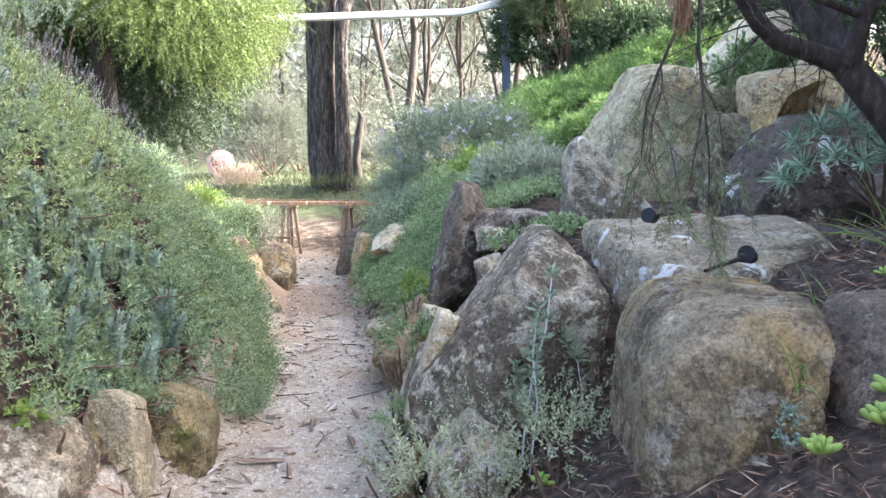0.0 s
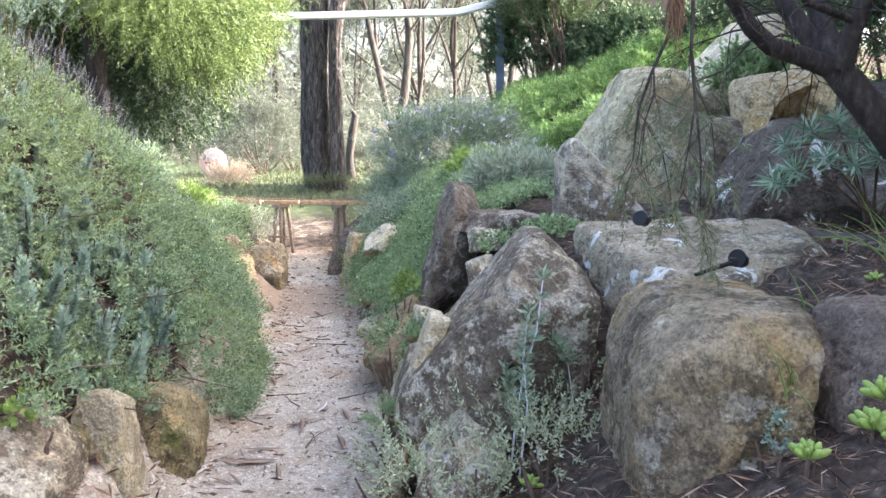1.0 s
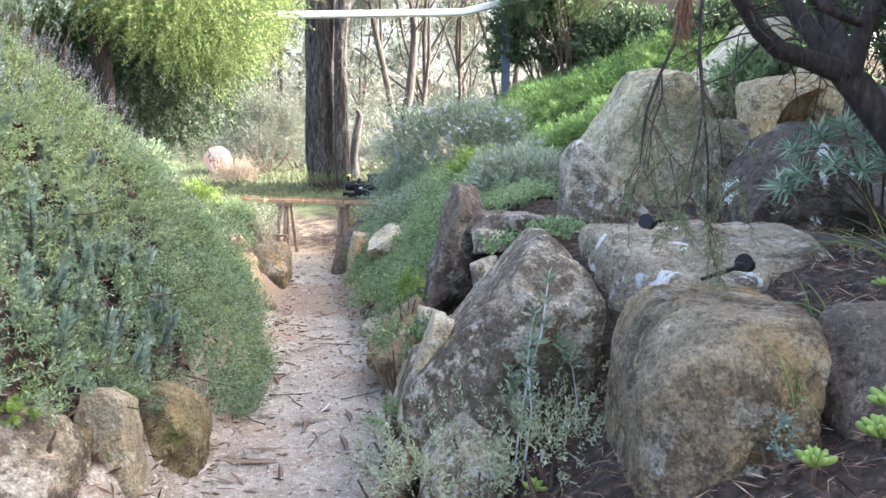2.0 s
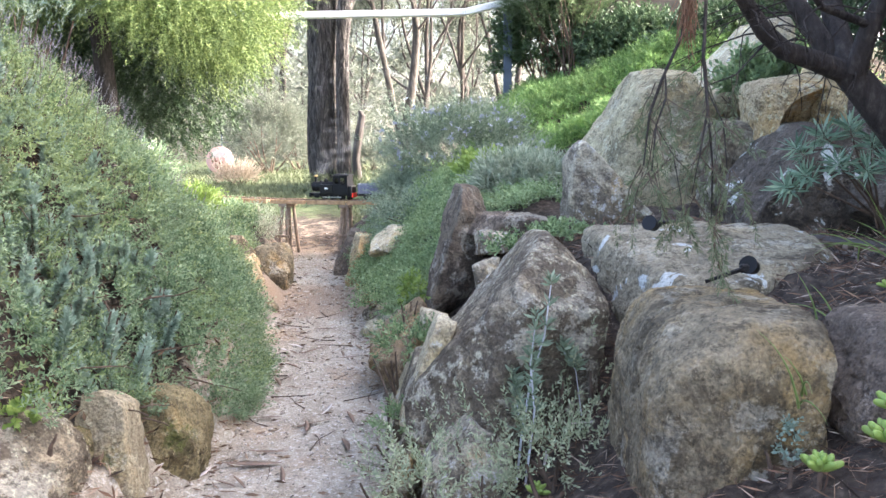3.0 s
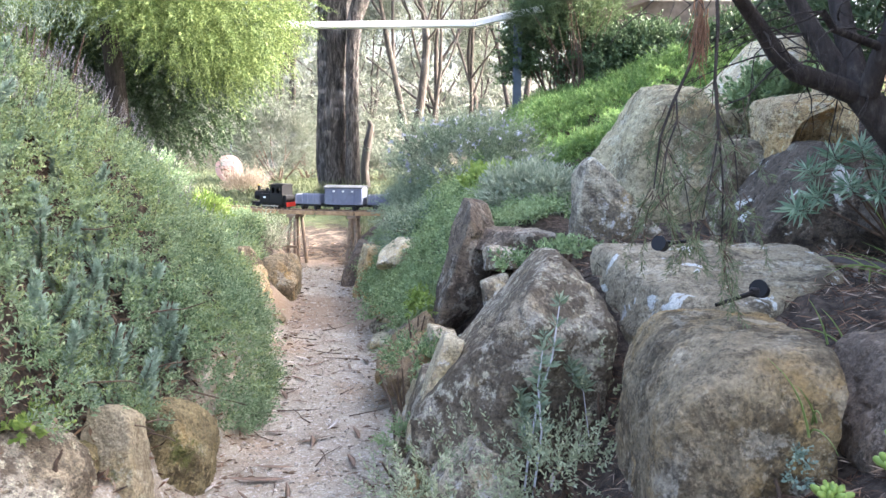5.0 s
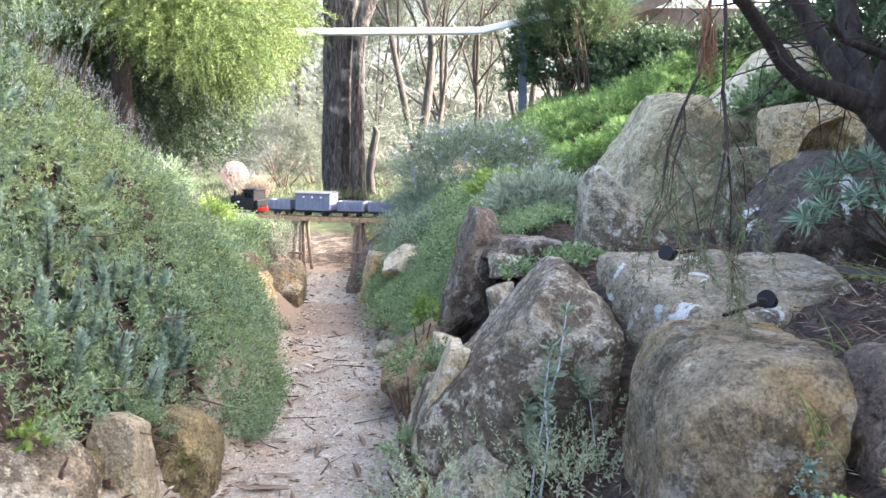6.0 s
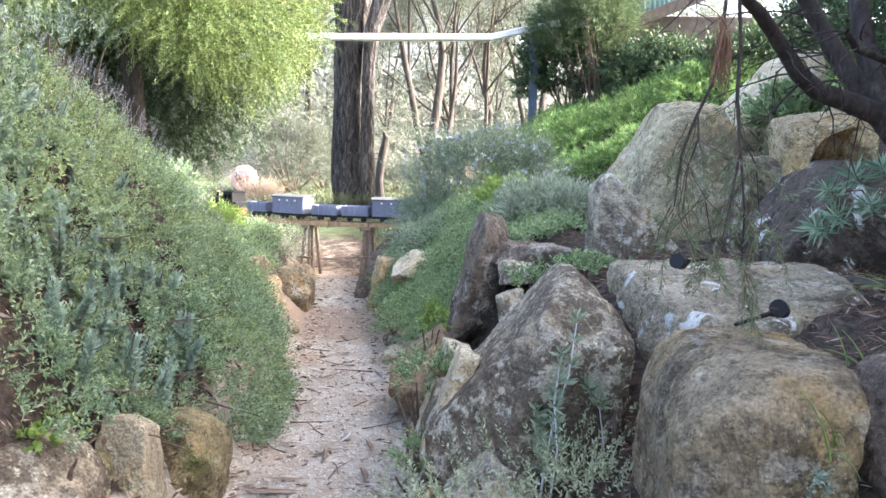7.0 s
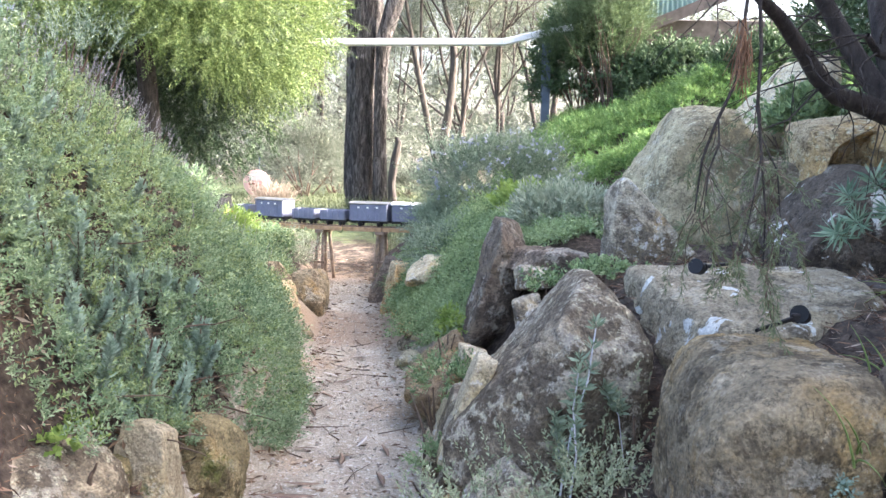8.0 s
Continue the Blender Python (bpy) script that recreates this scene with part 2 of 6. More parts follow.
# ---------------------------------------------------------------- the ground sheet
def path_left(y):
    return np.interp(y, [0, 2.1, 2.76, 3.5, 4.1, 5.0, 6.1, 7.8], [-0.70, -0.62, -0.60, -0.68, -0.75, -0.84, -1.06, -1.30])


def path_right(y):
    return np.interp(y, [0, 2.1, 2.76, 3.5, 4.1, 5.0, 6.1, 7.8], [-0.10, -0.13, -0.17, -0.27, -0.38, -0.52, -0.70, -0.92])


def track_y(x):
    x = np.asarray(x, float)
    return 5.95 + 0.30 * (x + 0.45) ** 2


RAIL_Z = 0.373


def height(x, y):
    """The height of the ground."""
    x, y = np.asarray(x, float), np.asarray(y, float)
    z = 0.02 * np.sin(x * 3.1 + y * 1.7) * np.sin(y * 2.3) * sstep(y, 6.8, 9) + 0.20 * sstep(y, 6.5, 10.5)
    near = 1 - sstep(y, 6.6, 7.6)
    left = path_left(y) - x
    top = np.interp(y, [0, 1.6, 2.4, 3.2, 3.8, 4.4, 5.2, 5.7, 7.0], [0.75, 0.95, 1.06, 0.92, 0.66, 0.42, 0.32, 0.30, 0.30])
    far = top * (0.25 * sstep(left, 0.0, 0.12) + 0.75 * sstep(left, 0.05, 0.72))
    close = top * 1.14 * (0.11 * sstep(left, 0.0, 0.12) + 0.89 * sstep(left, 0.06, 0.86))
    far = far + (top * sstep(left, 0.0, 0.30) - far) * sstep(y, 5.0, 5.6)
    f = sstep(y, 2.25, 2.85)
    lz = close * (1 - f) + far * f
    right = x - path_right(y)
    steep = 0.10 * sstep(right, 0.0, 0.15) + 0.46 * sstep(right, 0.08, 0.62)
    ramp = np.interp(right, [0, 0.12, 0.32, 0.45, 0.62, 0.8, 1.0, 2.0], [0, 0.04, 0.18, 0.29, 0.38, 0.47, 0.555, 0.575])
    w = sstep(y, 1.85, 2.35)
    rz = ramp * (1 - w) + steep * w
    rz = rz - 0.05 * np.exp(-((x - 0.56) / 0.10) ** 2 - ((y - 1.36) / 0.10) ** 2)
    rz = rz + 0.45 * sstep(right, 1.35, 2.3) * sstep(y, 2.6, 3.4)
    keep = sstep(y, 5.0, 5.5) * (1 - sstep(y, 6.5, 7.0))
    rz = rz * (1 - keep) + np.minimum(rz, 0.29) * keep
    bank = sstep(y, 6.6, 8.0) * (1 - sstep(y, 9.5, 13)) * (0.92 * sstep(x, -0.15, 1.0) + 0.48 * sstep(x, 0.8, 2.3))
    z = z + (lz + rz) * near + bank
    n = 0.012 * np.sin(x * 23 + 1.3 * y) * np.sin(y * 19 - x * 7) + 0.006 * np.sin(x * 61) * np.sin(y * 53)
    on_path = (left < 0) & (right < 0)
    return z + np.where(on_path, 0.35, 1.0) * n * (1 - sstep(y, 9, 14))


def build_ground():
    xs = np.unique(np.concatenate([np.arange(-2.2, 2.6, 0.035), np.arange(-6, 6, 0.25), np.linspace(-40, 40, 41), [-900, -300, -120, 120, 300, 900]]))
    ys = np.unique(np.concatenate([np.arange(0.6, 7.6, 0.035), np.arange(-3, 14, 0.2), np.linspace(14, 60, 24), [-900, -300, -60, -10, 120, 300, 1500]]))
    X, Y = np.meshgrid(xs, ys)
    Z = height(X, Y)
    V = np.stack([X, Y, Z], -1).reshape(-1, 3)
    i = np.arange(len(ys) - 1)[:, None] * len(xs) + np.arange(len(xs) - 1)[None]
    Fq = np.stack([i, i + 1, i + len(xs) + 1, i + len(xs)], -1).reshape(-1, 4)
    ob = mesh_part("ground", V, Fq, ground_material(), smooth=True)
    x, y = V[:, 0], V[:, 1]
    d = np.minimum(x - path_left(y), path_right(y) - x)
    # past the bridge darker soil mixes in, also for the shade there
    path = sstep(d, -0.19, -0.05) * (1 - 0.64 * sstep(y, 5.9, 6.5)) * (1 - sstep(y, 7.6, 8.8))
    grass = sstep(y, 7.3, 8.6) * (1 - 0.6 * sstep(y, 12, 18))
    att = ob.data.color_attributes.new("cover", "FLOAT_COLOR", "POINT")
    # third channel: where shade is painted on the path
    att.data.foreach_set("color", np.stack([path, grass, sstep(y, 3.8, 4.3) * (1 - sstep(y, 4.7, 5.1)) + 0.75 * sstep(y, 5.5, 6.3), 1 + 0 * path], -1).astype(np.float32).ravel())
    return tagged(ob, "trodden gritty path between planted banks and lawn", "ground", kind="structure")


build_ground()

# ---------------------------------------------------------------- rocks


def lattice(p, seed):
    """Smooth gradient noise at the points p (n, 3), about -1 to 1."""
    i = np.floor(p).astype(np.int64)
    f = p - i
    u = f * f * f * (f * (f * 6 - 15) + 10)
    out = np.zeros(len(p))
    for dx in (0, 1):
        for dy in (0, 1):
            for dz in (0, 1):
                h = (i[:, 0] + dx) * 73856093 ^ (i[:, 1] + dy) * 19349663 ^ (i[:, 2] + dz) * 83492791 ^ seed * 2654435
                h = (h ^ (h >> 13)) * 1274126177 & 0x7FFFFFFF
                g = np.stack([(h & 1023), (h >> 10) & 1023, (h >> 20) & 1023], -1) / 511.5 - 1
                w = np.where(dx, u[:, 0], 1 - u[:, 0]) * np.where(dy, u[:, 1], 1 - u[:, 1]) * np.where(dz, u[:, 2], 1 - u[:, 2])
                out += w * ((f - [dx, dy, dz]) * g).sum(1)
    return out * 1.4


def fractal(p, seed, octaves=4, gain=0.5):
    return sum(gain ** k * lattice(p * 2.03 ** k + 7.3 * k, seed + k) for k in range(octaves))


BALLS = {}


def ball(detail):
    """Verts and triangles of a round ball, made once for each fineness."""
    if detail not in BALLS:
        bm = bmesh.new()
        bmesh.ops.create_icosphere(bm, subdivisions=detail, radius=1.0)
        BALLS[detail] = np.array([v.co[:] for v in bm.verts]), np.array([[v.index for v in f.verts] for f in bm.faces])
        bm.free()
    return BALLS[detail]


def rock(label, c, rx, rz, ry, material, seed, cuts=(), turn=(0, 0, 0), rough=0.07, square=2.6, detail=5, facets=8, edge=24, hollows=()):
    """One boulder: a block of half sizes rx, ry, rz cut by planes (normal, distance in half sizes), its edges worn, its faces weathered.
    edge: how sharp its edges are. hollows: (centre, radius) in half sizes, scooped out. c is its centre."""
    d, faces = ball(detail)
    rng = np.random.default_rng(seed)
    box_edge = max(6.0, 2.4 * square)
    reach = (np.abs(d) ** box_edge).sum(1)
    planes = list(cuts)
    for _ in range(facets):
        planes.append((rng.normal(size=3), 0.78 + 0.22 * rng.random()))
    total = reach ** (edge / box_edge)
    for n, k in planes:
        n = np.array(n, float) / np.linalg.norm(n)
        total = total + np.maximum(d @ n / k, 0) ** edge
    p = d * (total ** (-1 / edge))[:, None]
    for h, r in hollows:
        l = np.linalg.norm(p, axis=1)
        b = (p / l[:, None]) @ np.array(h)
        q = b * b - np.dot(h, h) + r * r
        t = np.where((q > 0) & (b > 0), b - np.sqrt(np.maximum(q, 0)), l)
        p = p * np.minimum(1.0, t / l)[:, None]
    size = np.array([rx, ry, rz])
    mean = (rx + ry + rz) / 3
    q = p * size
    out = p / size
    out /= np.linalg.norm(out, axis=1)[:, None]
    off = rng.random(3) * 40
    f = fractal(q * (1.1 / mean) + off, seed, 3) * rough * 1.1
    ridge = (0.3 - np.abs(lattice(q * (2.4 / mean) + off, seed + 9))) * rough * 0.55
    crack = np.clip(1 - np.abs(lattice(q * [1.5, 1.5, 2.4] / mean + off * 1.7, seed + 5)) / 0.035, 0, 1)
    bed = np.abs((q @ np.array([0.25, 0.15, 1.0]) * 2.6 / mean + 0.6 * lattice(q * (1.5 / mean), seed + 3)) % 1 - 0.5) * rough * 0.35
    push = mean * (f + ridge + bed - 0.014 * crack)
    fine = 0.0045 * fractal(q * 26 + off, seed + 21, 3, 0.6) + 0.0016 * fractal(q * 110 + off, seed + 31, 2, 0.6)
    pits = np.clip(lattice(q * 38 + off, seed + 41) - 0.32, 0, 1) * 0.016
    q = q + out * (push + (fine - pits) * min(1.0, mean / 0.10))[:, None]
    turned = np.array(Euler([radians(a) for a in turn]).to_matrix())
    ob = mesh_part("rock", q @ turned.T, faces, material, smooth=True)
    ob.location = c
    return tagged(ob, label, "rock")


# along the near side of the bank above the path, right-hand bank first
rock("large rounded tan boulder with ochre stains and a flat top", (0.452, 1.500, 0.298), 0.135, 0.280, 0.19, M_TAN, 11, [((-0.74, 0, 0.67), 1.14), ((-0.36, -0.1, 0.93), 1.05), ((0, -0.6, 0.8), 1.2), ((-0.75, -0.66, 0.0), 1.2), ((0.02, -1, 0.04), 0.92)], square=14, rough=0.04, detail=7, facets=0, edge=30)
rock("grey wedge-shaped boulder with dark crust and pale lichen", (0.146, 2.000, 0.402), 0.232, 0.222, 0.25, M_GREY, 12, [((-0.771, 0, 0.637), 0.40), ((0.81, 0.05, 0.59), 1.0), ((0.98, 0, -0.206), 0.84), ((0.25, -0.55, 0.8), 0.80), ((0.25, -1, -0.05), 0.66), ((-0.62, -0.7, 0.30), 0.52)], square=7, rough=0.05, detail=7, facets=0, edge=22)
rock("flat-topped grey block with white lichen patches", (0.655, 2.180, 0.359), 0.275, 0.243, 0.30, M_PATCH, 13, [((-0.9, -0.3, 0.2), 0.98), ((0, -0.30, 0.95), 0.90), ((0.2, -1, 0.1), 0.8), ((-0.75, -0.66, 0), 0.95)], square=7, detail=7, facets=1, edge=24, rough=0.06)
rock("dark tilted sandstone slab standing on edge", (0.062, 3.200, 0.428), 0.080, 0.226, 0.15, M_DARK, 14, [((-0.85, -0.3, 0.3), 0.80), ((0.3, -0.9, 0.1), 0.7), ((0.6, 0, 0.8), 1.0)], turn=(0, 12, 0), square=5.0, detail=6, facets=3, edge=22)
rock("dark horizontal sandstone slab", (0.221, 3.150, 0.532), 0.137, 0.034, 0.16, M_DARK, 15, square=5.0, detail=6, facets=4, edge=22)
rock("small pale rock with white lichen", (0.172, 3.000, 0.487), 0.069, 0.042, 0.08, M_LICHEN, 16, square=3.5, edge=20)
rock("pointed grey rock mottled with lichen, sloping down to one side", (0.535, 2.920, 0.630), 0.138, 0.192, 0.10, M_LICHEN, 17, [((0.61, 0, 0.79), 0.42), ((-0.6, 0, 0.8), 1.14), ((-0.95, -0.2, 0.25), 0.98), ((-0.4, -0.9, 0.15), 0.75), ((0.35, -0.9, 0.1), 0.7)], square=14, facets=1, detail=6, edge=38)
rock("huge pale sandstone boulder on the upper bank", (0.838, 3.800, 0.650), 0.268, 0.410, 0.40, M_FLUTE, 19, [((-0.75, -0.1, 0.65), 0.82), ((0.1, -1, 0.2), 0.8), ((-0.7, -0.7, 0), 0.95), ((-0.2, -0.6, 0.77), 1.0), ((0.75, -0.1, 0.66), 1.12), ((0.6, -0.8, 0), 0.95)], square=8, detail=7, facets=1, edge=28, rough=0.09)
rock("grey boulder wedged between larger rocks", (0.996, 3.150, 0.665), 0.108, 0.211, 0.2, M_GREY, 20, square=3.4, detail=6, edge=22)
rock("ochre and grey squared boulder resting on another rock", (1.090, 2.950, 0.903), 0.098, 0.112, 0.13, M_OCHRE, 21, [((-0.7, -0.2, 0.6), 1.08), ((-0.8, -0.5, 0), 0.98), ((0, -0.35, 0.93), 0.92), ((-0.2, -0.95, 0.2), 0.9)], turn=(0, -8, 0), square=7, detail=7, facets=1, edge=24, rough=0.05, hollows=[((0.55, -1.2, -0.75), 1.22)])
rock("ochre rock standing on edge", (1.222, 2.900, 0.945), 0.056, 0.118, 0.12, M_OCHRE, 22, [((0.7, -0.5, 0), 0.6), ((-0.5, -0.2, 0.8), 0.95)], square=5, detail=6, facets=3, edge=22)
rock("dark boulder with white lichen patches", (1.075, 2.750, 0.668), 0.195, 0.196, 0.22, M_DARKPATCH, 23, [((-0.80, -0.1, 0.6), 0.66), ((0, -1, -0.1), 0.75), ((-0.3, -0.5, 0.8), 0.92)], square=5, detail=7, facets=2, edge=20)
# added dark stone that carries the deep shade under the garden tree
rock("added dark boulder under the garden tree, deep shade in its colour", (1.330, 2.620, 0.640), 0.190, 0.135, 0.20, M_DARKPATCH, 43, [((-0.5, -0.5, 0.7), 0.9)], square=5, detail=6, facets=4, edge=18)
rock("pale sunlit boulder on top of the bank", (1.336, 4.200, 1.107), 0.229, 0.216, 0.26, M_PALE, 24, [((-0.75, -0.1, 0.66), 0.28), ((0, -0.9, 0.4), 0.7)], square=6, facets=3, detail=6, edge=20)
rock("smooth grey-brown slab leaning in mulch", (0.700, 1.420, 0.485), 0.088, 0.090, 0.12, M_BROWN, 25, [((-0.80, -0.2, 0.55), 0.66), ((0, -0.7, 0.7), 0.9)], square=5, rough=0.035, detail=6, facets=1, edge=16, hollows=[((0.1, -1.0, -1.05), 0.75)])
rock("low pale rock half hidden by trailing leaves", (0.055, 1.780, 0.185), 0.092, 0.092, 0.10, M_LICHEN, 26, [((-0.7, -0.2, 0.65), 0.60), ((0.2, -0.85, 0.45), 0.6), ((0.6, 0, 0.8), 0.85)], square=9, facets=3, detail=6, edge=34, rough=0.09)
rock("pale flake of sandstone leaning on a boulder", (-0.030, 2.080, 0.318), 0.075, 0.122, 0.08, M_PALE, 27, [((-0.85, 0, 0.5), 0.30), ((0.85, 0, -0.5), 0.26)], square=6, facets=2, detail=6, edge=26)
rock("small grey rock covered with lichen", (0.135, 2.700, 0.418), 0.044, 0.064, 0.08, M_LICHEN, 28, edge=20)
rock("small pale rock at the path's edge", (-0.020, 2.500, 0.317), 0.040, 0.047, 0.07, M_PALE, 29, edge=20)
rock("earth-stained ledge of sandstone beside the path", (-0.120, 3.050, 0.165), 0.130, 0.105, 0.26, M_EARTH, 30, [((-0.72, -0.1, 0.68), 0.36), ((-0.2, -0.7, 0.6), 0.55)], square=5, facets=7, detail=6, edge=20, rough=0.10)
rock("pale leaning plate of sandstone at the path's edge", (-0.080, 2.620, 0.225), 0.070, 0.100, 0.10, M_EARTH, 44, [((-0.82, 0, 0.57), 0.25), ((0.82, 0, -0.57), 0.3)], square=5, facets=3, detail=6, edge=24)
rock("mossy ledge of stone at the path's edge", (-0.092, 2.450, 0.175), 0.050, 0.098, 0.14, M_PALE, 31, [((-0.75, -0.1, 0.65), 0.30), ((0, -0.8, 0.5), 0.6)], square=5, facets=5, detail=6, edge=22)
rock("dark leaning plate of stone beside the path", (-0.085, 2.280, 0.200), 0.055, 0.110, 0.09, M_GREY, 45, [((-0.85, 0, 0.5), 0.25), ((0.85, 0, -0.5), 0.25)], square=5, facets=3, detail=6, edge=24)
rock("thin leaning plate of stone below a boulder", (-0.070, 2.100, 0.175), 0.055, 0.110, 0.08, M_GREY, 46, [((-0.85, 0, 0.5), 0.2), ((0.85, 0, -0.5), 0.2)], square=5, facets=3, detail=6, edge=24)
rock("crumbling stone at the path's edge", (-0.090, 1.930, 0.105), 0.050, 0.075, 0.08, M_TAN, 47, [((-0.75, 0, 0.65), 0.4)], square=5, facets=6, detail=6, edge=22)
rock("dark grey slab leaning beside the trestle", (-0.531, 5.300, 0.085), 0.095, 0.165, 0.12, M_BROWN, 32, [((-0.75, -0.1, 0.6), 0.62), ((0, -1, 0), 0.8)], square=5.0, facets=2, detail=6, edge=24)
rock("ochre slab standing on edge beside the path", (-0.450, 4.950, 0.120), 0.052, 0.146, 0.12, M_OCHRE, 33, [((-0.6, -0.5, 0.4), 0.85)], turn=(0, 8, 0), square=5.0, facets=3, detail=6, edge=24)
rock("pale rock showing through creeping plants", (-0.250, 4.350, 0.306), 0.095, 0.070, 0.12, M_PALE, 34, [((-0.6, -0.3, 0.7), 0.5), ((0.6, 0, -0.7), 0.5)], square=5, detail=6, edge=20)
# the bank on the other side of the path
rock("grey rounded boulder with a mossy edge", (-0.905, 1.750, 0.172), 0.155, 0.132, 0.18, M_GREY, 35, [((0.66, -0.1, 0.75), 0.80), ((0.1, -0.8, 0.5), 0.85)], square=3, rough=0.05, detail=7, facets=1, edge=9)
rock("pale upright sandstone slab beside the path", (-0.748, 1.980, 0.140), 0.066, 0.148, 0.06, M_SLAB, 36, [((0.3, 0, 0.95), 1.0), ((-0.8, -0.1, 0.6), 1.15), ((0.95, -0.1, 0.1), 0.90), ((-0.3, -0.9, 0.3), 0.8)], turn=(-12, -5, 6), square=16, detail=6, facets=0, rough=0.035, edge=40)
rock("mossy dark rock under trailing plants", (-0.845, 1.950, 0.115), 0.079, 0.103, 0.10, M_MOSS, 37, detail=6, edge=18)
rock("brown mossy rock beneath the creeper", (-0.680, 2.250, 0.092), 0.092, 0.115, 0.15, M_MOSS, 38, [((0.7, -0.3, 0.6), 0.66), ((-0.3, -0.9, 0.3), 0.75), ((0.4, -0.9, 0), 0.8)], turn=(-8, 10, 0), square=6, detail=6, facets=3, edge=22)
rock("ochre stone at the foot of the bank", (-1.005, 4.400, 0.165), 0.080, 0.165, 0.14, M_TAN, 39, [((0.7, -0.3, 0.6), 0.8), ((-0.4, -0.8, 0.3), 0.85)], square=5, detail=6, facets=4, edge=20)
rock("tan stone at the foot of the bank", (-0.925, 4.250, 0.110), 0.066, 0.140, 0.12, M_OCHRE, 40, [((0.6, -0.3, 0.7), 0.85), ((-0.3, -0.9, 0.2), 0.85)], turn=(0, -8, 0), square=5, detail=6, facets=3, edge=20)
rock("grey-tan stone at the foot of the bank", (-0.905, 4.850, 0.075), 0.088, 0.150, 0.14, M_TAN, 41, [((0.6, -0.3, 0.7), 0.85), ((0, -0.8, 0.5), 0.85)], square=5, detail=6, facets=3, edge=20)
rock("brown stone sunk in the bank", (-1.014, 4.150, 0.073), 0.074, 0.130, 0.14, M_TAN, 42, detail=6, edge=20)


def edge_stones():
    rng = np.random.default_rng(300)
    for i in range(30):
        y = 2.0 + 2.9 * rng.random()
        if i % 10 == 9:
            x = float(path_left(y)) - 0.02 - 0.04 * rng.random()
        else:
            x = float(path_right(y)) + 0.02 + 0.12 * rng.random()
        r = 0.018 + 0.035 * rng.random()
        rock("small angular stone at the edge of the path", (x, y, float(height(x, y)) + 0.2 * r), r, r * 0.8, r * (0.7 + 0.5 * rng.random()), (M_PALE, M_TAN, M_OCHRE, M_GREY)[i % 4], 310 + i, turn=(20 * rng.normal(), 20 * rng.normal(), 180 * rng.random()), square=4, detail=3, edge=20)["group"] = "edging stones"


edge_stones()

# ---------------------------------------------------------------- the trestle and the train
M_TIMBER = make_plain("weathered brown timber", (0.36, 0.235, 0.13), 0.8, 0, 0.35, 40)
M_TIMBER2 = make_plain("grey brown timber", (0.22, 0.165, 0.12), 0.85, 0, 0.35, 40)
M_RAIL = make_plain("rusty rail", (0.22, 0.16, 0.12), 0.5, 0.6, 0.3, 60)
M_BLACK = make_plain("black enamel", (0.005, 0.005, 0.006), 0.55, 0, 0.2)
M_WAGON = make_plain("grey blue wagon paint", (0.165, 0.18, 0.24), 0.6, 0, 0.12)
M_ROOF = make_plain("grey van roof", (0.10, 0.105, 0.11), 0.8)
M_WROOF = make_plain("white van roof", (0.75, 0.76, 0.76), 0.6)
M_RED = make_plain("red buffer beam", (0.55, 0.035, 0.025), 0.5)
M_IRON = make_plain("dark iron", (0.03, 0.03, 0.032), 0.5, 0.3)
M_STEEL = make_plain("bright steel", (0.55, 0.55, 0.54), 0.35, 0.7, 0.1)
M_BRASS = make_plain("brass", (0.55, 0.38, 0.14), 0.35, 0.9)
M_WHITE = make_plain("white paint", (0.75, 0.75, 0.72), 0.6, 0, 0.06)


def track_frame(x):
    """The pose of the track at x: origin at rail top, X along the rails."""
    e = 1e-3
    d = Vector((2 * e, float(track_y(x + e) - track_y(x - e)), 0)).normalized()
    return Matrix.Translation((x, float(track_y(x)), RAIL_Z)) @ d.to_track_quat("X", "Z").to_matrix().to_4x4()


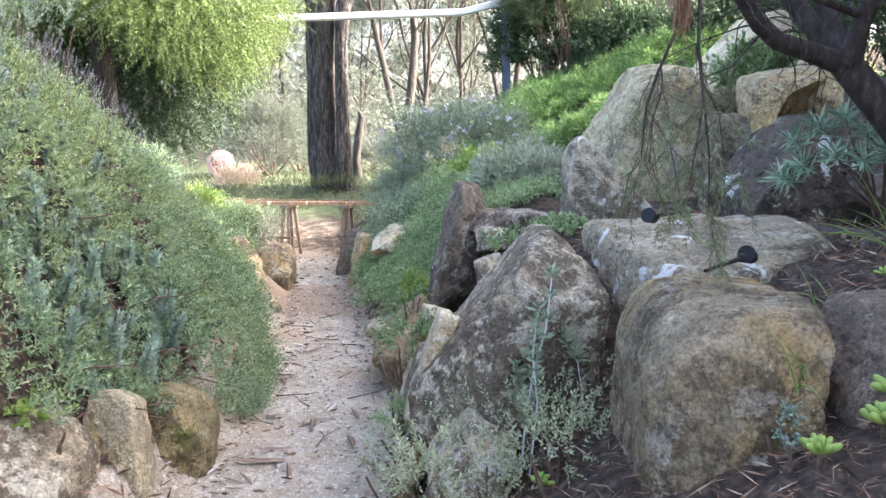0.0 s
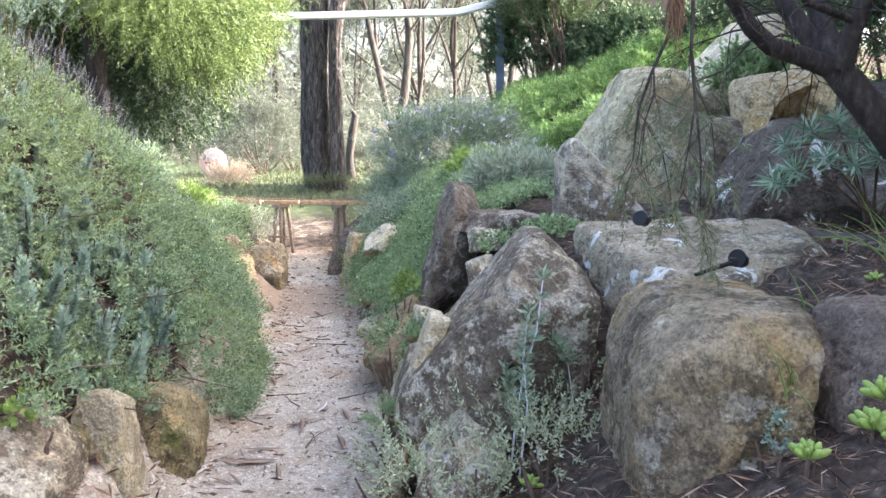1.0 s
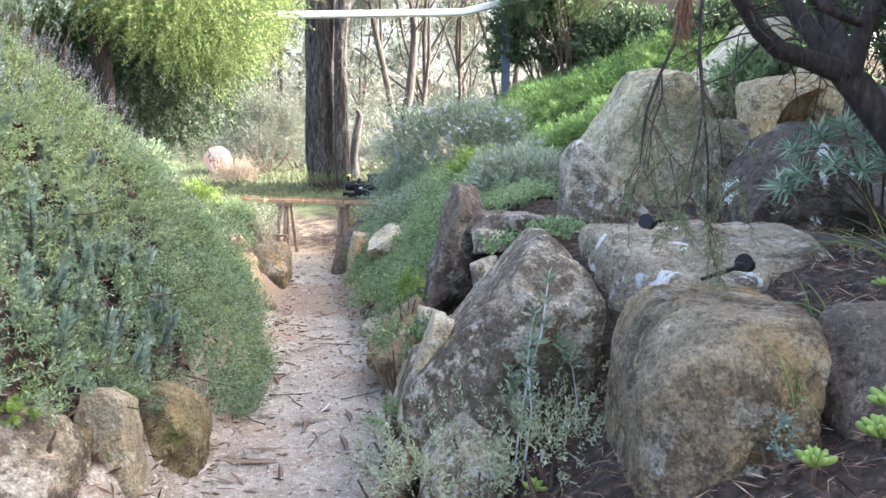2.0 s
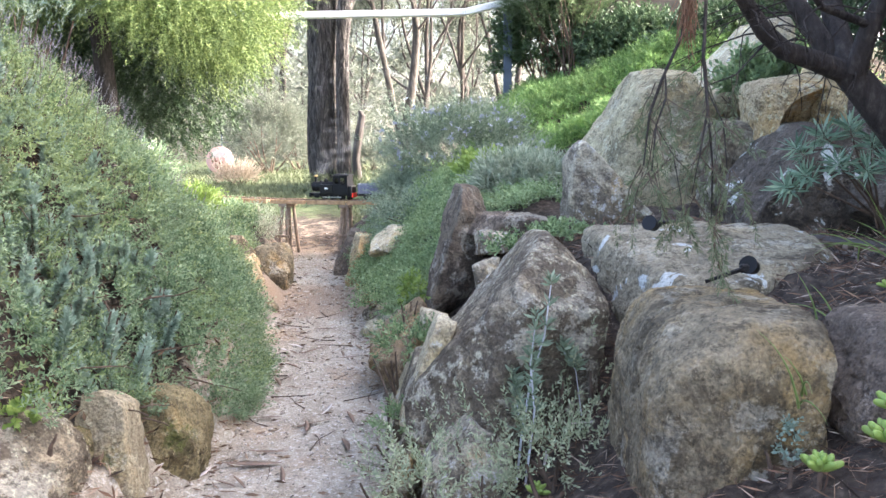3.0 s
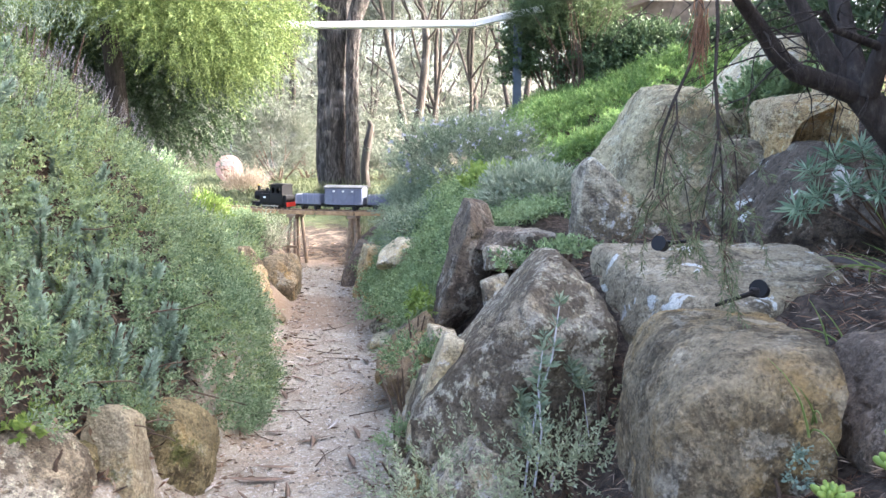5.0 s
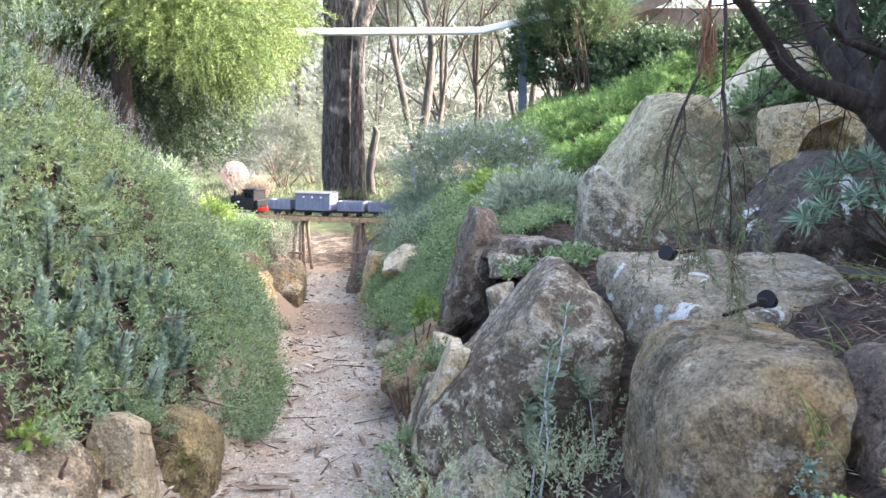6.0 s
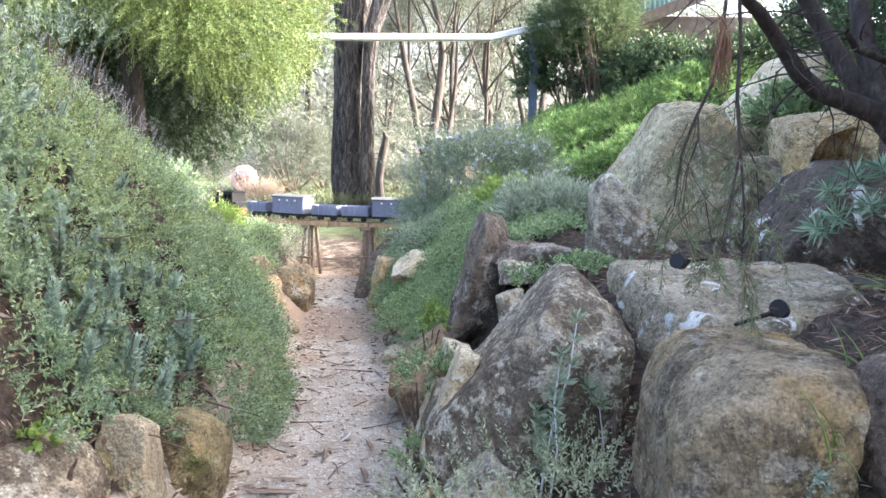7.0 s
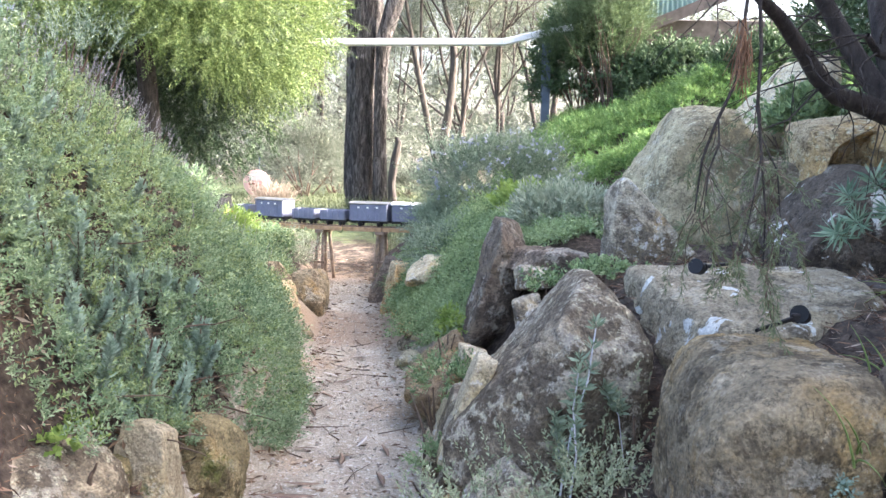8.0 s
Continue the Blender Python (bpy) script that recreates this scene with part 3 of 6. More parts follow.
def build_trestle():
    t = new("trestle_bridge")
    tagged(t, "brown timber trestle bridge carrying a miniature railway over the path", "bridge")
    for side in (-1, 1):
        for i in range(5):
            bm = bmesh.new()
            m = track_frame(-1.62 + i * 0.252 + 0.126)
            box(bm, (0, side * 0.062, -0.016), (0.256, 0.012, 0.026), 0.002, m)
            part("beam", bm, M_TIMBER, t)
    for i in range(44):
        m = track_frame(-1.63 + i * 0.0295)
        bm = bmesh.new()
        box(bm, (0, 0, -0.011), (0.016, 0.115, 0.009), 0.001, m)
        part("sleeper", bm, M_TIMBER, t)
    for side in (-1, 1):
        bm = bmesh.new()
        for i in range(28):
            box(bm, (0, side * 0.0225, -0.003), (0.0455, 0.003, 0.007), 0, track_frame(-1.63 + i * 0.045))
        part("rail", bm, M_RAIL, t)
    for x in (-1.30, -1.02, -0.625):
        m = track_frame(x)
        bent = new("trestle_bent")
        bent.parent = t
        top = -0.029
        bm = bmesh.new()
        box(bm, (0, 0, top - 0.011), (0.062, 0.15, 0.022), 0.002, m)
        part("cap", bm, M_TIMBER2, bent)
        base = m.translation
        foot = float(height(base.x, base.y - 0.05)) - RAIL_Z
        for dx, fx in ((-0.016, -0.034), (0.016, 0.030)):
            for dy, fy in ((-0.045, -0.085), (0.045, 0.085)):
                bm = bmesh.new()
                rod(bm, m @ Vector((dx, dy, top - 0.02)), m @ Vector((fx, fy, foot - 0.02)), 0.011, 0.012, 8)
                part("leg", bm, M_TIMBER2, bent)
        if foot < -0.2:
            for f in (0.62, 0.95):
                bm = bmesh.new()
                z = top + (foot - top) * f
                box(bm, (-0.002, -0.045 - 0.04 * f - 0.014, z), (0.085 + 0.03 * f, 0.012, 0.016), 0.001, m)
                part("brace", bm, M_TIMBER2, bent)
    return t


build_trestle()


def line_track():
    """The plain track beyond the bridge, laid on the bank."""
    t = tagged(new("railway_track"), "miniature railway track laid on the bank behind the shrubs", "railway track")
    for side in (-1, 1):
        bm = bmesh.new()
        for i in range(34):
            box(bm, (0, side * 0.0225, -0.003), (0.061, 0.003, 0.007), 0, track_frame(-0.36 + i * 0.06))
        part("rail", bm, M_RAIL, t)
    bm = bmesh.new()
    for i in range(68):
        box(bm, (0, 0, -0.03), (0.018, 0.10, 0.05), 0.001, track_frame(-0.36 + i * 0.03))
    part("sleepers", bm, M_TIMBER, t)


line_track()
SPINS = []


def axle(parent, x, r):
    bm = bmesh.new()
    for s in (-1, 1):
        rod(bm, (0, s * 0.018, 0), (0, s * 0.0225, 0), r, r, 14)
        rod(bm, (0, s * 0.0225, 0), (0, s * 0.025, 0), r * 0.75, r * 0.7, 14)
    rod(bm, (0, -0.03, 0), (0, 0.03, 0), 0.003)
    for k in range(5):
        a = k * 1.2566
        rod(bm, (0, -0.0255, 0), (r * 0.85 * math.cos(a), -0.0255, r * 0.85 * math.sin(a)), 0.0015, n=5)
    ob = part("wheelset", bm, M_IRON, parent)
    SPINS.append((ob, x, r))
    return ob


def build_loco():
    """A small black tank engine; X points back along the train, the front buffer at x = 0."""
    e = tagged(new("steam_locomotive"), "black miniature steam tank locomotive with red rear beam on the trestle", "locomotive")
    bm = bmesh.new()
    box(bm, (0.15, 0, 0.030), (0.285, 0.085, 0.012), 0.001)
    part("footplate", bm, M_BLACK, e)
    bm = bmesh.new()
    rod(bm, (0.012, 0, 0.072), (0.21, 0, 0.072), 0.027, 0.027, 20)
    for x in (0.035, 0.07, 0.12, 0.17):
        rod(bm, (x, 0, 0.072), (x + 0.004, 0, 0.072), 0.0285, 0.0285, 20)
    rod(bm, (0.008, 0, 0.072), (0.013, 0, 0.072), 0.022, 0.027, 20)
    part("boiler", bm, M_BLACK, e)
    bm = bmesh.new()
    rod(bm, (0.006, 0, 0.070), (0.009, 0, 0.070), 0.020, 0.024, 20)
    rod(bm, (0.003, 0.004, 0.070), (0.007, 0.004, 0.070), 0.003, 0.003, 8)
    part("smokebox_door", bm, M_IRON, e)
    for s in (-1, 1):
        bm = bmesh.new()
        box(bm, (0.120, s * 0.040, 0.060), (0.088, 0.024, 0.050), 0.003)
        tank = part("side_tank", bm, M_BLACK, e)
        bm = bmesh.new()
        box(bm, (0.120, s * 0.0525, 0.064), (0.020, 0.002, 0.009))
        part("number_plate", bm, M_WHITE, tank, "small pale plate")
    bm = bmesh.new()
    rod(bm, (0.030, 0, 0.092), (0.030, 0, 0.126), 0.0085, 0.0095, 14)
    part("chimney", bm, M_BLACK, e)
    bm = bmesh.new()
    rod(bm, (0.030, 0, 0.126), (0.030, 0, 0.131), 0.0125, 0.0120, 14)
    rod(bm, (0.030, 0, 0.131), (0.030, 0, 0.134), 0.0120, 0.0090, 14)
    part("chimney_cap", bm, M_BRASS, e, "dull copper chimney cap")
    bm = bmesh.new()
    rod(bm, (0.100, 0, 0.092), (0.100, 0, 0.108), 0.013, 0.012, 14)
    rod(bm, (0.100, 0, 0.108), (0.100, 0, 0.116), 0.012, 0.005, 14)
    part("dome", bm, M_BLACK, e)
    bm = bmesh.new()
    rod(bm, (0.065, 0, 0.094), (0.065, 0, 0.105), 0.009, 0.008, 14)
    part("sandbox", bm, M_BLACK, e)
    bm = bmesh.new()
    rod(bm, (0.148, 0.006, 0.095), (0.148, 0.006, 0.116), 0.0045, 0.0035)
    part("safety_valve", bm, M_BRASS, e)
    for s in (-1, 1):
        bm = bmesh.new()
        box(bm, (0.215, s * 0.049, 0.0615), (0.100, 0.004, 0.057))
        box(bm, (0.1720, s * 0.049, 0.1055), (0.014, 0.004, 0.033))
        box(bm, (0.2100, s * 0.049, 0.1055), (0.010, 0.004, 0.033))
        box(bm, (0.2580, s * 0.049, 0.1055), (0.014, 0.004, 0.033))
        box(bm, (0.215, s * 0.049, 0.1265), (0.100, 0.004, 0.011))
        part("cab_side", bm, M_BLACK, e)
    bm = bmesh.new()
    box(bm, (0.1675, 0, 0.082), (0.004, 0.094, 0.099))
    part("cab_front", bm, M_BLACK, e)
    bm = bmesh.new()
    box(bm, (0.2625, 0, 0.082), (0.004, 0.094, 0.099))
    part("cab_back", bm, M_BLACK, e)
    bm = bmesh.new()
    box(bm, (0.215, 0, 0.1345), (0.114, 0.112, 0.005), 0.002)
    box(bm, (0.215, 0, 0.1385), (0.108, 0.07, 0.005), 0.002)
    part("cab_roof", bm, M_BLACK, e)
    bm = bmesh.new()
    box(bm, (0.277, 0, 0.056), (0.026, 0.088, 0.044), 0.003)
    part("coal_bunker", bm, M_BLACK, e)
    for x, mt in ((0.003, M_BLACK), (0.294, M_RED)):
        bm = bmesh.new()
        box(bm, (x, 0, 0.026), (0.006, 0.088, 0.024), 0.001)
        part("buffer_beam", bm, mt, e)
    for s in (-1, 1):
        bm = bmesh.new()
        box(bm, (0.05, s * 0.037, 0.021), (0.035, 0.016, 0.018), 0.003)
        part("cylinder", bm, M_BLACK, e)
    for s in (-1, 1):
        bm = bmesh.new()
        box(bm, (0.15, s * 0.034, 0.015), (0.13, 0.003, 0.005))
        part("coupling_rod", bm, M_STEEL, e)
    for x in (0.09, 0.15, 0.21, 0.262):
        axle(e, x, 0.0165 if x < 0.25 else 0.012)
    return e


def chassis(e, length):
    bm = bmesh.new()
    for s in (-1, 1):
        box(bm, (length / 2, s * 0.026, 0.026), (length, 0.006, 0.012), 0.001)
    box(bm, (0.002, 0, 0.027), (0.005, 0.075, 0.014))
    box(bm, (length - 0.002, 0, 0.027), (0.005, 0.075, 0.014))
    rod(bm, (-0.012, 0, 0.026), (0.004, 0, 0.026), 0.004)
    rod(bm, (length - 0.004, 0, 0.026), (length + 0.012, 0, 0.026), 0.004)
    part("underframe", bm, M_IRON, e)
    for x in (length * 0.25, length * 0.75):
        for s in (-1, 1):
            bm = bmesh.new()
            box(bm, (x, s * 0.031, 0.018), (0.018, 0.006, 0.016), 0.001)
            part("axle_box", bm, M_IRON, e)
        axle(e, x, 0.0125)


def build_open(length=0.185):
    e = tagged(new("open_wagon"), "grey-blue open goods wagon with ribbed sides on the miniature railway", "wagon", "train wagons")
    chassis(e, length)
    bm = bmesh.new()
    box(bm, (length / 2, 0, 0.034), (length - 0.004, 0.092, 0.006))
    part("floor", bm, M_WAGON, e)
    for s in (-1, 1):
        bm = bmesh.new()
        box(bm, (length / 2, s * 0.045, 0.058), (length - 0.004, 0.004, 0.044), 0.001)
        for k in range(5):
            box(bm, (0.012 + k * (length - 0.024) / 4, s * 0.0485, 0.057), (0.006, 0.004, 0.044), 0.001)
        part("side", bm, M_WAGON, e)
    for x in (0.004, length - 0.004):
        bm = bmesh.new()
        box(bm, (x, 0, 0.058), (0.004, 0.086, 0.044), 0.001)
        part("end", bm, M_WAGON, e)
    return e


def build_van(length=0.25, roof=None, label="grey-blue covered goods van with braced double doors"):
    e = tagged(new("goods_van"), label, "wagon", "train wagons")
    chassis(e, length)
    bm = bmesh.new()
    box(bm, (length / 2, 0, 0.080), (length - 0.004, 0.096, 0.092), 0.002)
    body = part("body", bm, M_WAGON, e)
    for s in (-1, 1):
        bm = bmesh.new()
        for k in range(6):
            box(bm, (0.006 + k * (length - 0.012) / 5, s * 0.0495, 0.080), (0.006, 0.004, 0.092), 0.001)
        box(bm, (length / 2, s * 0.0495, 0.037), (length - 0.006, 0.004, 0.006))
        box(bm, (length / 2, s * 0.0495, 0.122), (length - 0.006, 0.004, 0.006))
        part("ribs", bm, M_WAGON, body)
        for d in (-1, 1):
            bm = bmesh.new()
            box(bm, (length / 2 + d * 0.023, s * 0.0500, 0.080), (0.044, 0.004, 0.082), 0.001)
            rod(bm, (length / 2 + d * 0.004, s * 0.0525, 0.045), (length / 2 + d * 0.042, s * 0.0525, 0.115), 0.002, n=5)
            part("door", bm, M_WAGON, body)
        for x in (0.055, length / 2, length - 0.055):
            bm = bmesh.new()
            box(bm, (x, s * 0.0535, 0.106), (0.012, 0.001, 0.009))
            part("marking", bm, M_WHITE, body, "small white painted mark")
    bm = bmesh.new()
    rows = [[bm.verts.new((x, y, 0.137 - 3.2 * y * y - drop)) for drop in (0.0, 0.005) for y in np.linspace(-0.056, 0.056, 9)[::(1 if drop == 0 else -1)]] for x in (-0.003, length + 0.003)]
    for i in range(18):
        bm.faces.new((rows[0][i], rows[0][(i + 1) % 18], rows[1][(i + 1) % 18], rows[1][i]))
    bm.faces.new(rows[0][::-1])
    bm.faces.new(rows[1])
    part("roof", bm, roof or M_ROOF, e)
    return e


TRAIN = []


def build_train():
    at = 0.0
    gap = 0.014
    for kind in ("loco", "open", "van", "open", "open", "van", "white", "open", "van"):
        if kind == "loco":
            e, n = build_loco(), 0.297
        elif kind == "open":
            e, n = build_open(), 0.185
        elif kind == "van":
            e, n = build_van(0.215), 0.215
        else:
            e, n = build_van(0.225, M_WROOF, "pale grey goods van with a white roof"), 0.225
        k = {"loco": 1.0, "open": 1.0}.get(kind, 1.2)
        e.scale = (k, max(k, 1.1), {"loco": 1.18, "open": 1.28}.get(kind, 1.2))
        TRAIN.append((e, at, n))
        at += n * k + gap


build_train()

# ---------------------------------------------------------------- plants: helpers
M_BARK = Mat("dark fissured bark", 0.95)
_f = M_BARK.noise(1.0, 9.0, (26, 26, 5.5), 0.75, 1.2)
M_BARK.color(M_BARK.ramp(_f, (0.38, (0.016, 0.014, 0.013)), (0.5, (0.07, 0.061, 0.054)), (0.64, (0.22, 0.20, 0.18))))
M_BARK.bump(_f, 1.0, 0.05)
M_BARK = M_BARK.mat
M_BARK2 = Mat("grey brown bark", 0.95)
_f = M_BARK2.noise(1.0, 6.0, (30, 30, 6), 0.65)
M_BARK2.color(M_BARK2.ramp(_f, (0.3, (0.03, 0.026, 0.023)), (0.55, (0.075, 0.064, 0.056)), (0.75, (0.15, 0.13, 0.115))))
M_BARK2.bump(_f, 0.8, 0.015)
M_BARK2 = M_BARK2.mat
M_BARK3 = Mat("rough dark garden tree bark", 0.95)
_f = M_BARK3.noise(1.0, 7.0, (55, 55, 18), 0.7)
M_BARK3.color(M_BARK3.ramp(_f, (0.3, (0.014, 0.011, 0.010)), (0.55, (0.045, 0.037, 0.032)), (0.78, (0.11, 0.094, 0.082))))
M_BARK3.bump(_f, 1.0, 0.012)
M_BARK3 = M_BARK3.mat
M_TWIG = make_plain("thin brown twig", (0.10, 0.070, 0.050), 0.9, 0, 0.4, 60)
M_DRYLEAF = Mat("dry leaf", 0.8)
M_DRYLEAF.color(M_DRYLEAF.ramp(M_DRYLEAF.island(), (0, (0.07, 0.045, 0.03)), (0.4, (0.19, 0.125, 0.08)), (0.75, (0.34, 0.25, 0.17)), (1, (0.48, 0.43, 0.38))))
M_DRYLEAF = M_DRYLEAF.mat
M_MULCH = Mat("dark needle mulch", 0.9)
M_MULCH.color(M_MULCH.ramp(M_MULCH.island(), (0, (0.02, 0.013, 0.009)), (0.45, (0.115, 0.063, 0.039)), (0.8, (0.26, 0.16, 0.10)), (1, (0.46, 0.37, 0.29))))
M_MULCH = M_MULCH.mat
L_CREEP = foliage("creeper leaf", (0.065, 0.125, 0.055), (0.165, 0.265, 0.125), (0.35, 0.45, 0.25), 0.35)
L_CREEP3 = foliage("yellowish creeper leaf", (0.085, 0.145, 0.05), (0.205, 0.295, 0.10), (0.39, 0.47, 0.20), 0.35)
L_CREEP2 = foliage("dark creeper leaf", (0.065, 0.125, 0.048), (0.175, 0.275, 0.105), (0.34, 0.45, 0.20), 0.35)
L_BLUE = foliage("blue green succulent leaf", (0.14, 0.22, 0.165), (0.24, 0.35, 0.265), (0.37, 0.48, 0.375), 0.25)
L_ROSE = foliage("rosemary needle", (0.055, 0.095, 0.052), (0.145, 0.215, 0.125), (0.31, 0.385, 0.265), 0.25)
L_SILVER = foliage("silver leaf", (0.15, 0.19, 0.115), (0.29, 0.345, 0.225), (0.47, 0.52, 0.37), 0.3)
L_LIME = foliage("lime leaf", (0.09, 0.17, 0.02), (0.18, 0.29, 0.04), (0.30, 0.41, 0.08), 0.4)
L_BANK = foliage("bright ground cover leaf", (0.05, 0.125, 0.03), (0.11, 0.235, 0.055), (0.24, 0.38, 0.10), 0.4)
L_CONIFER = foliage("yellow green cypress spray", (0.03, 0.068, 0.018), (0.105, 0.17, 0.038), (0.25, 0.33, 0.085), 0.3)
L_LAWN = foliage("lawn blade", (0.055, 0.075, 0.032), (0.095, 0.12, 0.05), (0.16, 0.18, 0.085), 0.3)
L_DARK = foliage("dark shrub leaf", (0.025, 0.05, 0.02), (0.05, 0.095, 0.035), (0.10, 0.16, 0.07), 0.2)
L_GUM = foliage("grey green gum leaf", (0.07, 0.09, 0.06), (0.13, 0.155, 0.105), (0.22, 0.245, 0.175), 0.4)
L_WISP = foliage("pale wispy leaf", (0.065, 0.08, 0.055), (0.12, 0.14, 0.10), (0.20, 0.22, 0.17), 0.4)
L_NEEDLE = foliage("hanging needle leaf", (0.04, 0.07, 0.025), (0.075, 0.12, 0.045), (0.13, 0.19, 0.08), 0.35)
L_TRAIL = foliage("grey green trailing leaf", (0.15, 0.19, 0.09), (0.31, 0.365, 0.195), (0.50, 0.54, 0.33), 0.3)
L_OLIVE = foliage("olive hanging needle", (0.06, 0.08, 0.03), (0.115, 0.145, 0.06), (0.20, 0.23, 0.11), 0.35)
L_WHORL = foliage("pale green whorled leaf", (0.11, 0.17, 0.10), (0.20, 0.28, 0.17), (0.33, 0.41, 0.27), 0.3)
L_PALM = foliage("blue green rosette leaf", (0.075, 0.15, 0.09), (0.16, 0.27, 0.165), (0.28, 0.40, 0.26), 0.3)
L_SUCC = foliage("yellow green succulent leaf", (0.17, 0.27, 0.03), (0.25, 0.37, 0.05), (0.34, 0.45, 0.08), 0.2, 0.4)
L_STRAP = foliage("strappy green leaf", (0.09, 0.15, 0.03), (0.17, 0.26, 0.05), (0.30, 0.40, 0.10), 0.35)
L_DRYGRASS = foliage("dry tawny grass", (0.32, 0.23, 0.15), (0.45, 0.35, 0.25), (0.58, 0.48, 0.37), 0.35)
P_BLUE = foliage("pale blue flower", (0.22, 0.25, 0.38), (0.32, 0.36, 0.48), (0.48, 0.51, 0.60), 0.2)
P_MAUVE = foliage("faded lavender head", (0.13, 0.12, 0.13), (0.22, 0.205, 0.215), (0.32, 0.30, 0.31), 0.3)


def sprigs(rng, base, way, length, n, leaf, width, splay=55.0, droop=0.0, start=0.1, jitter=0.3, taper=0.3):
    """n leaves set round each stem; base, way (N, 3), length (N,). Returns verts, triangles."""
    N = len(base)
    length = np.broadcast_to(length, (N,))
    way = way / (np.linalg.norm(way, axis=1)[:, None] + 1e-9)
    u = np.cross(way, unit(rng, N))
    u /= np.linalg.norm(u, axis=1)[:, None] + 1e-9
    v = np.cross(way, u)
    t = np.linspace(start, 1.0, n)[None, :] + np.zeros((N, 1))
    phi = np.arange(n)[None, :] * 2.39996 + rng.random((N, 1)) * 6.28
    along = t * length[:, None]
    pos = base[:, None] + way[:, None] * along[..., None]
    pos[..., 2] -= droop * length[:, None] * t ** 2
    a = np.radians(splay) * (1 - 0.45 * t)
    d = way[:, None] * np.cos(a)[..., None] + (u[:, None] * np.cos(phi)[..., None] + v[:, None] * np.sin(phi)[..., None]) * np.sin(a)[..., None]
    d = d + rng.normal(size=d.shape) * jitter
    d[..., 2] -= droop * 0.8 * t
    size = leaf * (1 - taper * t) * (0.7 + 0.6 * rng.random((N, n)))
    return leaves(pos.reshape(-1, 3), d.reshape(-1, 3), size.ravel(), (size * width).ravel(), rng)


def slope(x, y, e=0.03):
    n = np.stack([-(height(x + e, y) - height(x - e, y)) / (2 * e), -(height(x, y + e) - height(x, y - e)) / (2 * e), np.ones_like(x)], -1)
    return n / np.linalg.norm(n, axis=1)[:, None]


def bump_field(x, y, k=1.0):
    return (np.sin(x * 9 * k + 2.1 * np.sin(y * 5 * k)) * np.sin(y * 8 * k + 1.7 * np.sin(x * 6 * k)) * 0.6 + 0.4 * np.sin(x * 21 * k + y * 13 * k) * np.sin(y * 19 * k - x * 11 * k))


def stuff(name, pair, material, label, category):
    return tagged(mesh_part(name, *pair, material), label, category, kind="stuff")


def wand(p, d, length, r, rng, n=6, wobble=0.12, sag=0.0, taper=0.35):
    """A crooked tapering stem as a path of (point, radius)."""
    out, p, d = [], np.array(p, float), np.array(d, float)
    d /= np.linalg.norm(d)
    for i in range(n + 1):
        out.append((p.copy(), r * (1 - (1 - taper) * i / n)))
        d = d + rng.normal(size=3) * wobble
        d[2] -= sag
        d /= np.linalg.norm(d)
        p = p + d * length / n
    return out, p, d


def branching(rng, p, d, length, r, level, paths, tips, wobble=0.12, lift=0.1, spread=0.7, kids=3, shrink=0.68):
    path, end, d2 = wand(p, d, length, r, rng, 6, wobble, -lift * 0.2, 0.6)
    paths.append(path)
    if level == 0:
        tips.extend([path[3][0], path[5][0], end])
        return
    for k in range(kids):
        i = int(rng.integers(3, 7))
        q, qr = path[i] if k else path[-1]
        e = d2 + rng.normal(size=3) * spread
        e[2] += lift
        branching(rng, q, e, length * shrink * (0.75 + 0.5 * rng.random()), qr * (0.62 if k else 0.8), level - 1, paths, tips, wobble, lift, spread, kids, shrink)


